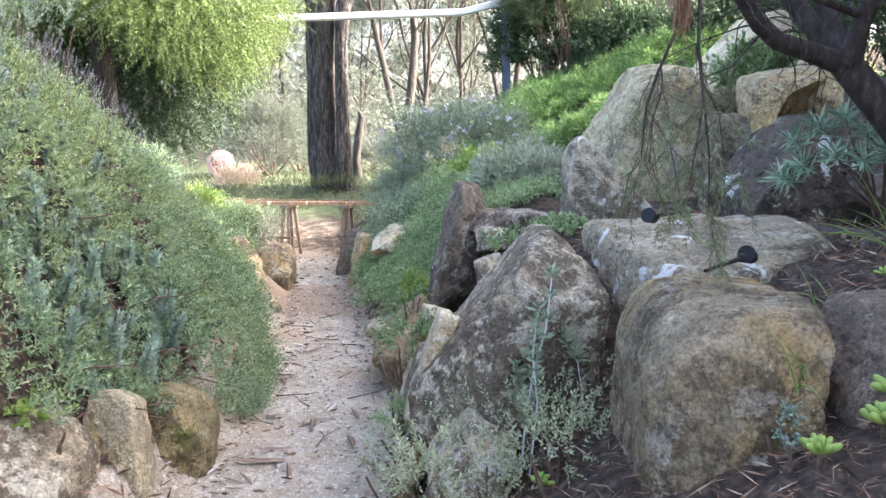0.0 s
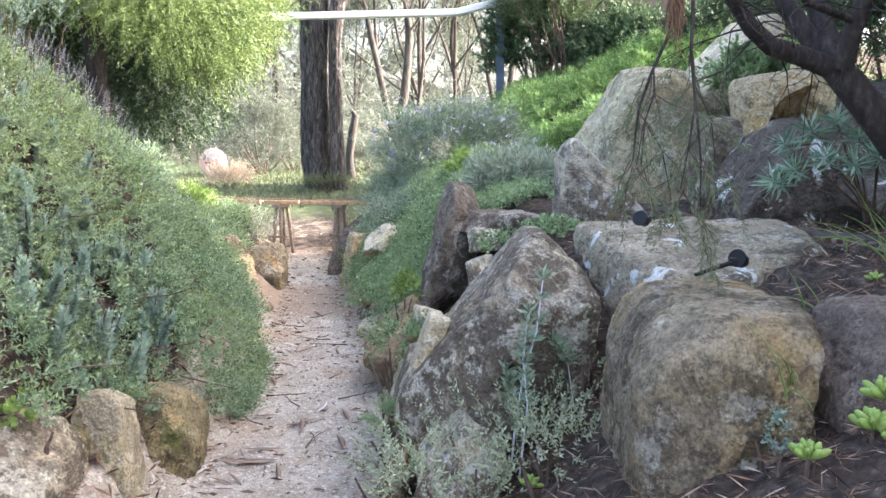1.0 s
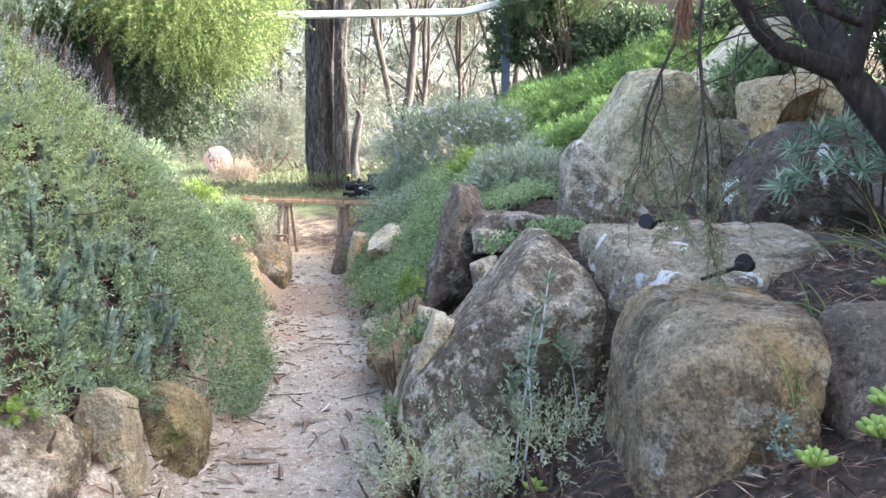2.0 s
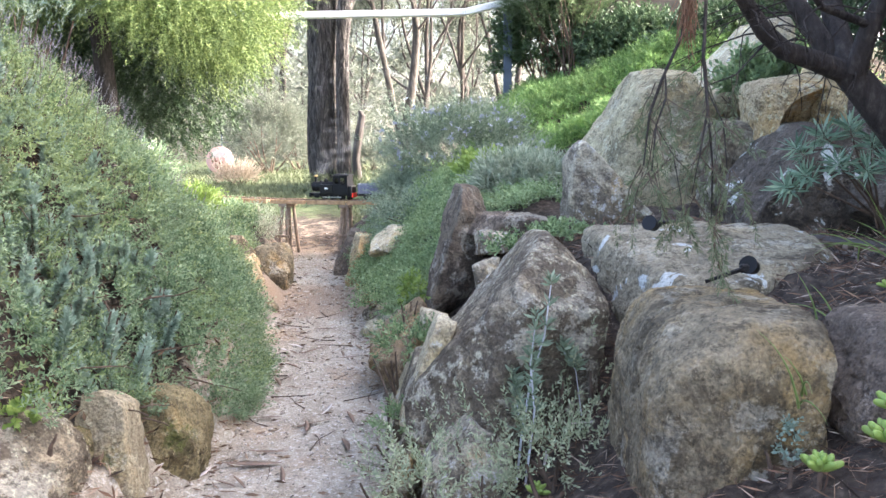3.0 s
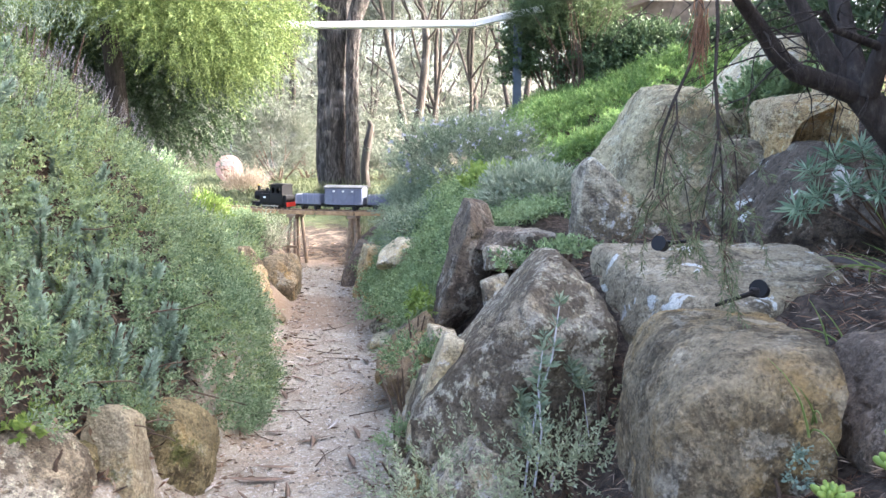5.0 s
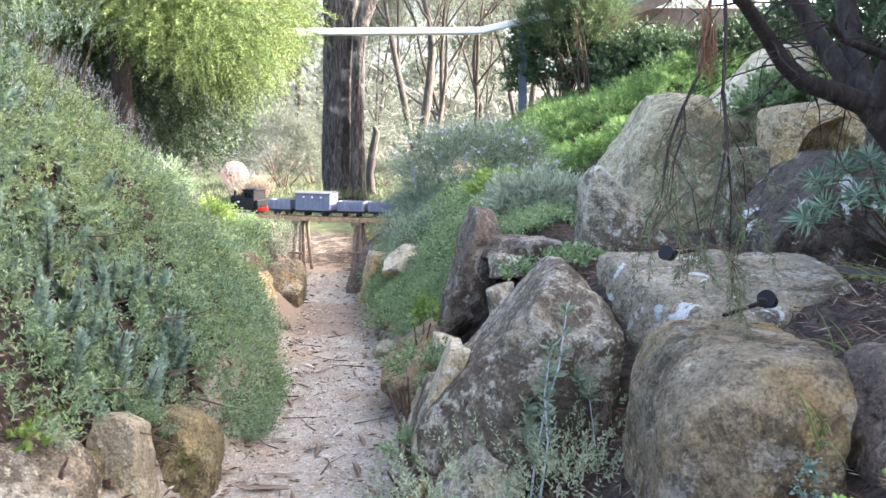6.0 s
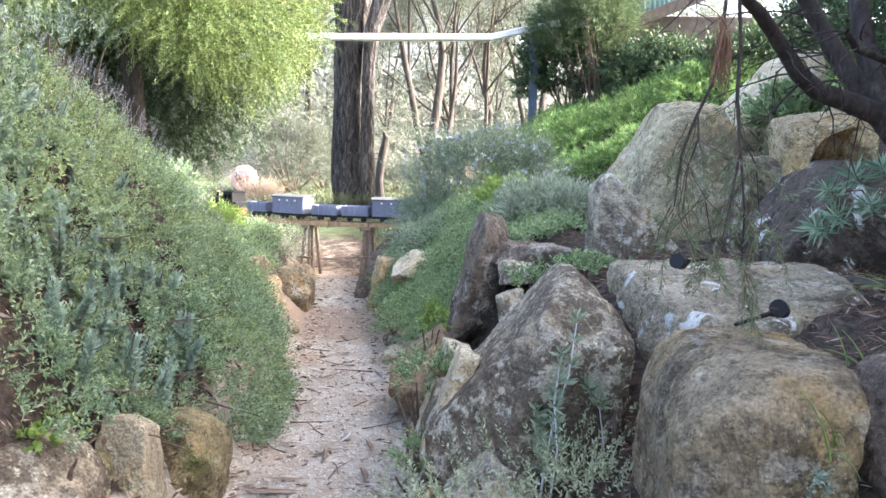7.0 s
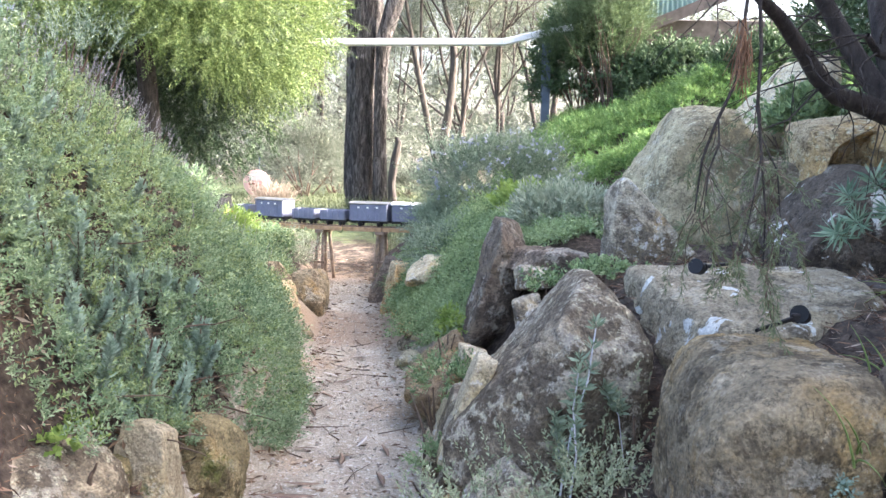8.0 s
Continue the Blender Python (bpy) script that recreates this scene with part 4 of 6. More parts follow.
# ---------------------------------------------------------------- ground covers on the banks
def left_cover():
    rng = np.random.default_rng(3)
    n = 42000
    y = 1.75 + 4.0 * rng.random(n) ** 1.25
    x = path_left(y) + 0.05 - 1.75 * rng.random(n) ** 1.1
    s = path_left(y) - x
    low = np.interp(y, [1.7, 2.0, 2.2, 2.45, 2.7, 3.3, 3.7, 4.1, 5.2], [0.24, 0.19, 0.12, 0.05, -0.02, 0.0, 0.12, 0.25, 0.25])
    gaps = bump_field(x + 3.1, y, 1.1) + 0.5 * bump_field(x, y + 1.7, 2.6)
    thin = np.where((s < 0.42) & (y < 2.5), np.clip(0.36 + 0.8 * gaps, 0.16, 0.9), np.clip(1.25 + 0.8 * gaps, 0.35, 1.0))
    hold = (s > low + 0.05 * bump_field(x, y, 2.0)) & (rng.random(n) < thin)
    x, y, s = x[hold], y[hold], s[hold]
    nrm = slope(x, y)
    base = np.stack([x, y, height(x, y)], -1) + nrm * (0.045 + 0.055 * bump_field(x, y) + 0.022 * bump_field(x + 5, y, 2.7))[:, None] * sstep(s, -0.03, 0.25)[:, None]
    way = nrm * 0.7 + unit(rng, len(x)) * 0.6 + np.array([0.05, -0.1, 0.35])
    L = 0.045 + 0.06 * rng.random(len(x))
    far = y > 3.4
    kind = (bump_field(x * 0.8 + 1.0, y * 0.8, 0.8) + 0.5 * rng.normal(size=len(x))) > 0.25
    for k, (name, material, label) in enumerate((("bank_creeper", L_CREEP, "dense grey-green creeping plant covering the steep bank"), ("yellowish_creeper", L_CREEP3, "yellow-green creeping plant mixed through the bank cover"))):
        m = kind == bool(k)
        a = sprigs(rng, base[~far & m], way[~far & m], L[~far & m], 14, 0.0165, 0.38, 64, 0.15, 0.3)
        b = sprigs(rng, base[far & m], way[far & m], L[far & m], 9, 0.022, 0.42, 62, 0.15)
        stuff(name, join(a, b), material, label, "ground cover")
    n = 130
    y = 1.9 + 1.6 * rng.random(n) ** 1.8
    x = path_left(y) - 0.1 - 0.6 * rng.random(n)
    c = np.stack([x, y, height(x, y) + 0.03], -1) + slope(x, y) * 0.02
    stuff("caught_leaves", leaves(c, unit(rng, n) + np.array([0.3, 0, -0.3]), 0.025 + 0.03 * rng.random(n), 0.009, rng), M_DRYLEAF, "dry gum leaves caught in the creeper", "leaf litter")


left_cover()


def lavender():
    rng = np.random.default_rng(4)
    n = 420
    y = 2.25 + 1.9 * rng.random(n)
    s = np.interp(y, [2.2, 3.0, 4.2], [0.66, 0.62, 0.50]) + 0.10 * rng.normal(size=n)
    x = path_left(y) - s
    base = np.stack([x, y, height(x, y) + 0.03], -1)
    way = np.array([0.25, 0, 1.0]) + unit(rng, n) * 0.25
    L = 0.09 + 0.09 * rng.random(n)
    stems = [wand(b, w, l, 0.0016, rng, 4, 0.06)[0] for b, w, l in zip(base, way, L)]
    top = np.array([p[-1][0] for p in stems])
    heads = sprigs(rng, top - np.array([0, 0, 0.02]), way, 0.05, 14, 0.008, 0.5, 40)
    t = tagged(new("lavender"), "faded lavender stalks along the top of the bank", "plant")
    mesh_part("stalk_mass", *tubes(stems, 4), M_TWIG, t)["kind"] = "stuff"
    mesh_part("bloom", *heads, P_MAUVE, t, "dry mauve heads")["kind"] = "stuff"


lavender()


def right_cover():
    rng = np.random.default_rng(5)
    n = 8000
    y = 2.9 + 2.6 * rng.random(n)
    s = 0.02 + 0.62 * rng.random(n) ** 0.9
    x = path_right(y) + s
    hold = s > np.interp(y, [2.9, 3.25, 3.45, 3.9, 5.4], [0.9, 0.5, 0.16, 0.08, 0.12]) + 0.05 * bump_field(x, y, 2)
    x, y, s = x[hold], y[hold], s[hold]
    nrm = slope(x, y)
    base = np.stack([x, y, height(x, y)], -1) + nrm * (0.045 + 0.03 * bump_field(x, y))[:, None]
    way = nrm * 0.8 + unit(rng, len(x)) * 0.5 + np.array([-0.2, -0.2, 0.1])
    stuff("trailing_creeper", sprigs(rng, base, way, 0.06 + 0.06 * rng.random(len(x)), 11, 0.017, 0.5, 62, 0.35), L_CREEP2, "green creeper hanging over the rocks beside the path", "ground cover")


right_cover()


def lime_bank():
    rng = np.random.default_rng(6)
    n = 11000
    y = 6.5 + 2.9 * rng.random(n)
    x = -0.15 + 3.6 * rng.random(n)
    z = height(x, y)
    hold = z > 0.42
    x, y, z = x[hold], y[hold], z[hold]
    nrm = slope(x, y)
    base = np.stack([x, y, z + 0.05 + 0.11 * bump_field(x, y, 0.75)], -1)
    way = nrm * 0.6 + unit(rng, len(x)) * 0.65 + np.array([-0.2, -0.2, 0.35])
    stuff("bright_ground_cover", sprigs(rng, base, way, 0.14 + 0.16 * rng.random(len(x)), 12, 0.07, 0.13, 36, 0.6), L_BANK, "sunlit bright green grassy ground cover on the upper bank", "ground cover")


lime_bank()


def lawn():
    rng = np.random.default_rng(7)
    n = 26000
    y = 6.9 + 5.5 * rng.random(n) ** 1.3
    x = -5.5 + 6.0 * rng.random(n)
    hold = ~((np.abs(x - (path_left(y) + path_right(y)) / 2) < 0.3 * (1 - sstep(y, 7.6, 9.0))) & (y < 9.0))
    x, y = x[hold], y[hold]
    base = np.stack([x, y, height(x, y) - 0.005], -1)
    v = leaves(base, unit(rng, len(x)) * 0.6 + np.array([0, 0, 1.0]), 0.03 + 0.05 * rng.random(len(x)), 0.008, rng)
    stuff("lawn_grass", v, L_LAWN, "short sunlit lawn grass beyond the bridge", "grass")


lawn()


# ---------------------------------------------------------------- shrubs
def shrub(name, label, c, r, material, seed, n=900, per=14, leaf=0.03, width=0.3, length=0.16, splay=45, droop=0.0, up=0.5, stems=14, twig=M_TWIG, fill=0.45, group=""):
    """A shrub: stems from its foot and leafy sprigs through an uneven rounded crown. c: centre of the crown, r: half sizes."""
    rng = np.random.default_rng(seed)
    t = tagged(new(name), label, "shrub", group)
    c, r = np.array(c), np.array(r)
    foot = np.array([c[0], c[1], float(height(c[0], c[1])) - 0.03])
    d = unit(rng, n)
    d[:, 2] = np.where(d[:, 2] < -0.55, -d[:, 2], d[:, 2])
    lump = 1 + 0.17 * np.sin(d[:, 0] * 5 + seed) * np.sin(d[:, 1] * 4 + 2 * seed) + 0.12 * np.sin(d[:, 2] * 9 + d[:, 0] * 7)
    k = (fill + (1 - fill) * rng.random(n) ** 0.5) * lump
    base = c + d * r * k[:, None]
    way = d * 0.7 + unit(rng, n) * 0.4 + np.array([0, 0, up])
    wands = []
    for i in range(stems):
        e = c + unit(rng, 1)[0] * r * 0.75
        w = e - foot
        wands.append(wand(foot + rng.normal(size=3) * [0.04, 0.04, 0], w + np.array([0, 0, 0.2]) * np.linalg.norm(w), np.linalg.norm(w) * 0.95, 0.006 + 0.012 * r[2], rng, 6, 0.10)[0])
    mesh_part("branchwork", *tubes(wands, 5), twig, t)["kind"] = "stuff"
    mesh_part("foliage", *sprigs(rng, base, way, length * (0.6 + 0.8 * rng.random(n)), per, leaf, width, splay, droop), material, t)["kind"] = "stuff"
    return t, base, way


rb, b_, w_ = shrub("rosemary_bush", "sprawling rosemary bush with small pale blue flowers beside the track", (0.125, 5.450, 0.637), (0.44, 0.30, 0.26), L_ROSE, 21, 1500, 18, 0.030, 0.20, 0.15, 50, 0, 0.6)
_r = np.random.default_rng(2)
_k = _r.choice(len(b_), 210)
mesh_part("bloom", *leaves(np.repeat(b_[_k] + w_[_k] * 0.10, 4, 0), unit(_r, 840), 0.022, 0.018, _r), P_BLUE, rb, "pale blue flowers")["kind"] = "stuff"
shrub("rosemary_bush", "dark green rosemary hanging beside the bridge", (-0.175, 5.350, 0.385), (0.16, 0.2, 0.13), L_ROSE, 22, 620, 16, 0.030, 0.2, 0.13, 50, 0.1, 0.3)
shrub("rosemary_bush", "rosemary spilling over the edge of the bank", (-0.066, 4.600, 0.362), (0.26, 0.22, 0.12), L_ROSE, 24, 480, 16, 0.026, 0.22, 0.11, 50, 0.2, 0.3)
shrub("silver_shrub", "low silver-leaved shrub between the rocks", (0.346, 3.750, 0.601), (0.20, 0.16, 0.085), L_SILVER, 23, 620, 14, 0.040, 0.24, 0.08, 50, 0, 0.6)
shrub("lime_plant", "yellow-green leafy plant lit by the sun", (0.219, 4.350, 0.642), (0.13, 0.12, 0.05), L_LIME, 25, 180, 10, 0.04, 0.55, 0.05, 60, 0, 0.6)
shrub("grey_shrub", "twiggy grey-green shrub below the bridge end", (-1.216, 5.650, 0.179), (0.16, 0.14, 0.06), L_SILVER, 26, 170, 14, 0.026, 0.2, 0.14, 40, 0, 0.7)
shrub("lime_plant", "sunlit yellow-green bush at the end of the bridge", (-1.448, 5.300, 0.369), (0.10, 0.16, 0.06), L_LIME, 27, 240, 12, 0.035, 0.4, 0.11, 45, 0.1, 0.5)
shrub("green_shrub", "fresh green bush on top of the bank", (-1.690, 5.200, 0.579), (0.10, 0.16, 0.08), L_CREEP, 28, 300, 14, 0.032, 0.35, 0.13, 45, 0.1, 0.5)
shrub("green_shrub", "fresh green plant between the upper boulders", (1.303, 3.750, 1.018), (0.13, 0.08, 0.07), L_CREEP2, 29, 220, 12, 0.04, 0.45, 0.10, 55, 0.1, 0.4)
shrub("dark_shrub", "dense dark green shrub behind the upper bank", (1.103, 9.600, 1.686), (0.50, 0.4, 0.50), L_DARK, 30, 1300, 14, 0.06, 0.42, 0.18, 50, 0, 0.3)
shrub("dark_shrub", "dense dark green shrub beside the shed", (1.939, 9.000, 1.466), (0.62, 0.4, 0.32), L_DARK, 31, 1500, 14, 0.06, 0.42, 0.18, 50, 0, 0.3)
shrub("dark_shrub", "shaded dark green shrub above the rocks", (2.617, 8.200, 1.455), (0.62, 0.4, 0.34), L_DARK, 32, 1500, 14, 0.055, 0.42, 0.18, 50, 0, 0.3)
shrub("feathery_shrub", "feathery green shrub over the post and gutter", (1.114, 9.200, 1.951), (0.46, 0.3, 0.40), L_NEEDLE, 33, 900, 18, 0.05, 0.16, 0.22, 40, 0, 0.6)
shrub("feathery_shrub", "feathery green shrub in front of the shed wall", (1.281, 9.000, 2.162), (0.32, 0.3, 0.30), L_NEEDLE, 34, 700, 18, 0.05, 0.16, 0.22, 40, 0, 0.6)

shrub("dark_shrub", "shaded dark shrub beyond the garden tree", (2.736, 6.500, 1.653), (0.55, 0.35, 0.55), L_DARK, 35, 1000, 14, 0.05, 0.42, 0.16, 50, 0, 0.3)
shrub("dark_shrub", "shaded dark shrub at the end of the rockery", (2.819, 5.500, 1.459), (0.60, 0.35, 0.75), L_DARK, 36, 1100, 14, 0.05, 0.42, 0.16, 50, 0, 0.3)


shrub("feathery_shrub", "feathery grey-green shrub on the crest of the bank", (-1.389, 3.1, 1.209), (0.16, 0.14, 0.07), L_ROSE, 37, 90, 16, 0.020, 0.2, 0.15, 40, 0.1, 0.7)


def cypress():
    """The big yellow-green shrub: drooping sprays on an open dark frame of branches."""
    rng = np.random.default_rng(41)
    t = tagged(new("cypress_tree"), "large yellow-green cypress with drooping sprays, sunlit on one side", "tree")
    foot = np.array([-2.35, 6.6, float(height(-2.35, 6.6)) - 0.05])
    paths, tips = [], []
    path, end, d = wand(foot, (0.02, 0.0, 1), 3.4, 0.085, rng, 9, 0.05, 0, 0.4)
    paths.append(path)
    for i in range(26):
        q, r = path[int(rng.integers(5, 10))]
        a = rng.random() * 6.28
        w = np.array([math.cos(a), math.sin(a), 0.25])
        paths.append(wand(q, w, 0.75 + 0.35 * rng.random(), r * 0.35, rng, 6, 0.12, 0.03)[0])
    mesh_part("trunk", *tubes(paths, 7), M_BARK3, t)
    blobs = [((-1.75, 6.3, 1.84), (0.60, 0.6, 0.54)), ((-1.74, 6.5, 1.46), (0.34, 0.5, 0.17)), ((-1.42, 6.6, 1.90), (0.32, 0.5, 0.58)), ((-2.35, 6.3, 1.95), (0.75, 0.7, 0.42)), ((-2.9, 6.2, 1.9), (0.8, 0.7, 0.45)), ((-2.1, 6.8, 2.5), (0.95, 0.8, 0.7)), ((-2.35, 7.0, 1.2), (0.7, 0.3, 0.8))]
    B, Wy, Ln = [], [], []
    for c, r in blobs:
        n = int(1500 * (r[0] * r[1] + r[0] * r[2] + r[1] * r[2]))
        u = unit(rng, n)
        lump = 1 + 0.20 * np.sin(u[:, 0] * 11 + c[0] * 9) * np.sin(u[:, 2] * 9 + u[:, 1] * 8)
        B.append(np.array(c) + u * np.array(r) * ((0.72 + 0.3 * rng.random(n)) * lump)[:, None])
        Wy.append(u + unit(rng, n) * 0.5 + np.array([0.1, -0.1, -0.1]))
        Ln.append(0.14 + 0.16 * rng.random(n))
    B, Wy, Ln = np.concatenate(B), np.concatenate(Wy), np.concatenate(Ln)
    hold = (B[:, 2] > 1.10) | (B[:, 0] < -2.15)
    hold &= ~((B[:, 0] > -2.75) & (B[:, 0] < -2.08) & (B[:, 2] < 1.62))
    along, across = (B[:, 0] + 2.188) * 0.8 - (B[:, 2] - 1.246) * 0.6, (B[:, 0] + 2.188) * 0.6 + (B[:, 2] - 1.246) * 0.8
    hold &= (along / 0.62) ** 2 + (across / 0.33) ** 2 > 1 + 0.3 * np.sin(B[:, 0] * 17) * np.sin(B[:, 2] * 15)
    v = sprigs(rng, B[hold], Wy[hold], Ln[hold], 26, 0.032, 0.24, 50, 0.10)
    mesh_part("foliage", *v, L_CONIFER, t)["kind"] = "stuff"
    # inner sprays in a darker leaf colour, painting the shade of the hollow
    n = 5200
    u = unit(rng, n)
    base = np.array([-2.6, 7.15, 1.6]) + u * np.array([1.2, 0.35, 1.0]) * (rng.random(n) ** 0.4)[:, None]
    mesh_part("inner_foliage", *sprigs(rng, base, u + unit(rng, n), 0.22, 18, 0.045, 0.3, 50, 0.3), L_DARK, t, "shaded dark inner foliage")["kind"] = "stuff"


cypress()

# ---------------------------------------------------------------- trees beyond the lawn


def trunk_mesh(path, seed, ridges=11, deep=0.06, n=44, close=6):
    """A ridged trunk along a path of (point, radius)."""
    pts = np.array([p for p, r in path], float)
    rad = np.array([r for p, r in path], float)
    k = np.linspace(0, len(pts) - 1, (len(pts) - 1) * close + 1)
    P3 = np.stack([np.interp(k, np.arange(len(pts)), pts[:, i]) for i in range(3)], -1)
    R = np.interp(k, np.arange(len(pts)), rad)
    a = np.linspace(0, 2 * np.pi, n, endpoint=False)
    rng = np.random.default_rng(seed)
    ph = rng.random(3) * 6
    V = []
    for i in range(len(k)):
        f = 1 + deep * np.abs(np.sin(a * ridges / 2 + ph[0] + 0.6 * math.sin(i * 0.23))) + 0.04 * np.sin(a * 3 + ph[1] + i * 0.05) + deep * 0.5 * np.sin(a * 17 + ph[2] + i * 0.4)
        V.append(np.stack([P3[i, 0] + R[i] * f * np.cos(a), P3[i, 1] + R[i] * f * np.sin(a), np.full(n, P3[i, 2])], -1))
    V = np.concatenate(V)
    i = np.arange(len(k) - 1)[:, None] * n + np.arange(n)[None]
    j = np.arange(len(k) - 1)[:, None] * n + (np.arange(n)[None] + 1) % n
    return V, np.stack([i, j, j + n, i + n], -1).reshape(-1, 4)


def big_tree():
    rng = np.random.default_rng(51)
    t = tagged(new("stringybark_tree"), "tall twin-stemmed tree with dark fissured bark", "tree")
    a = [((-1.159, 9.800, 0.107), 0.215), ((-1.220, 9.800, 0.443), 0.19), ((-1.223, 9.800, 0.984), 0.175), ((-1.218, 9.800, 1.575), 0.170), ((-1.201, 9.800, 2.156), 0.175), ((-1.245, 9.800, 2.841), 0.17), ((-1.291, 9.800, 3.843), 0.15), ((-1.287, 9.800, 5.965), 0.12)]
    b = [((-0.988, 9.550, 0.094), 0.085), ((-1.013, 9.550, 0.392), 0.068), ((-1.021, 9.600, 0.978), 0.062), ((-1.013, 9.600, 1.672), 0.062), ((-0.983, 9.600, 2.013), 0.075), ((-0.840, 9.600, 2.460), 0.09), ((-0.631, 9.600, 3.229), 0.09), ((-0.399, 9.600, 5.338), 0.07)]
    mesh_part("trunk", *trunk_mesh(a, 1, 17, 0.10), M_BARK, t, smooth=False)
    mesh_part("trunk", *trunk_mesh(b, 2, 9, 0.10, 30), M_BARK, t, "slimmer second stem")
    paths, tips = [], []
    for q, d, r, l in ((a[4][0], (-0.5, 0, 0.9), 0.05, 1.2), (a[6][0], (-0.6, 0.2, 0.7), 0.08, 2.0), (b[6][0], (0.7, 0.1, 0.7), 0.06, 1.8), (a[7][0], (0.1, 0.4, 0.9), 0.10, 1.8), (b[7][0], (0.4, -0.2, 0.9), 0.06, 1.8)):
        branching(rng, q, d, l, r, 3, paths, tips)
    mesh_part("limbs", *tubes(paths, 6), M_BARK2, t)
    tp = np.array(tips)
    n = len(tp) * 3
    mesh_part("foliage", *sprigs(rng, np.repeat(tp, 3, 0) + rng.normal(size=(n, 3)) * 0.15, unit(rng, n) + np.array([0, 0, -0.3]), 0.4, 12, 0.14, 0.2, 50, 0.4), L_GUM, t)["kind"] = "stuff"


big_tree()


def slim_tree(seed, tall=6.0, r=0.10, kids=3, lean=0.1, leaf=0.085, density=11):
    """A thin forking woodland tree, at the origin."""
    rng = np.random.default_rng(seed)
    t = tagged(new("woodland_tree"), "thin forking grey-brown tree with sparse grey-green leaves", "tree", "trees beyond the lawn")
    paths, tips = [], []
    for k in range(2):
        branching(rng, (0.1 * k, 0, -0.1), (lean * (1 - 2 * k) + 0.05, 0, 1), tall * 0.42, r * (1 - 0.3 * k), 4 if k == 0 else 3, paths, tips, 0.10, 0.28, 0.55, kids, 0.70)
    mesh_part("trunk", *tubes(paths, 6), M_BARK2, t)
    tp = np.array(tips)
    n = len(tp) * density
    v = sprigs(rng, np.repeat(tp, density, 0) + rng.normal(size=(n, 3)) * 0.16, unit(rng, n) + np.array([0, 0, -0.2]), 0.3, 8, leaf, 0.24, 50, 0.5)
    mesh_part("foliage", *v, L_GUM, t)["kind"] = "stuff"
    return t


def woodland():
    rng = np.random.default_rng(61)
    protos = [slim_tree(71, 6.5, 0.10), slim_tree(72, 5.5, 0.075, 3, 0.25), slim_tree(73, 7.0, 0.08, 3, 0.05), slim_tree(74, 6.0, 0.065, 3, 0.15)]
    homes = [((-0.675, 16.000, 0.437), 0.2), ((-0.296, 17.000, 0.401), 1.9), ((0.492, 20.000, 0.300), 4.0), ((-2.766, 16.000, 0.579), 3.3), ((-3.495, 20.000, 0.505), 5.0), ((-2.253, 26.000, 0.187), 1.2), ((-0.167, 27.000, 0.281), 2.0), ((-4.150, 28.000, 0.341), 0.4), ((1.631, 22.000, 0.354), 5.5), ((1.019, 30.000, 0.189), 3.7)]
    for k in range(14):
        y = 24 + 40 * rng.random()
        homes.append((((rng.random() - 0.62) * 0.75 * y, y, 0.0), rng.random() * 6.28))
    for k, (p, a) in enumerate(homes):
        m = Matrix.Translation((p[0], p[1], float(height(p[0], p[1])))) @ Matrix.Rotation(a, 4, "Z")
        if k < 4:
            protos[k].matrix_basis = m
        else:
            copy_thing(protos[k % 4], m)


woodland()


def far_woods():
    rng = np.random.default_rng(81)
    n = 3500
    y = 22 + 55 * rng.random(n) ** 1.2
    x = (rng.random(n) - 0.6) * 1.0 * y
    z = 0.2 + (0.16 * y) * rng.random(n) ** 1.5 + 0.02 * y * rng.random(n)
    base = np.stack([x, y, z], -1)
    v = sprigs(rng, base, unit(rng, n) + np.array([0, 0, 0.3]), 0.03 * y, 16, 0.34, 0.3, 60, 0.3, jitter=0.6)
    stuff("far_woods", v, L_WISP, "pale hazy woodland foliage in the distance", "woodland")
    n = 900
    y = 13 + 8 * rng.random(n)
    x = -0.42 * y + 0.36 * y * rng.random(n)
    z = height(x, y) + (0.2 + 1.5 * rng.random(n) ** 1.3)
    v = sprigs(rng, np.stack([x, y, z], -1), unit(rng, n) * 0.6 + np.array([0, 0, 0.5]), 0.4, 22, 0.16, 0.10, 35, 0.7)
    stuff("wispy_thicket", v, L_WISP, "pale wispy grey-green thicket at the edge of the wood", "thicket")


far_woods()

# ---------------------------------------------------------------- beyond the lawn: post, gutter, shed, sign
M_GALV = make_plain("weathered grey steel", (0.09, 0.115, 0.15), 0.5, 0.3, 0.15, 12)
M_SHED = make_plain("pale green corrugated steel", (0.20, 0.29, 0.25), 0.5, 0.1, 0.12, 6)
M_BOARD = make_plain("grey brown board", (0.10, 0.085, 0.075), 0.85, 0, 0.3, 14)
M_SIGN = make_plain("sun-faded pink red paint", (0.70, 0.43, 0.37), 0.6, 0, 0.18, 9)
M_SIGNW = make_plain("chalky white paint", (0.74, 0.62, 0.58), 0.6, 0, 0.08)
M_SIGNR = make_plain("dull red paint", (0.22, 0.05, 0.04), 0.6, 0, 0.2)


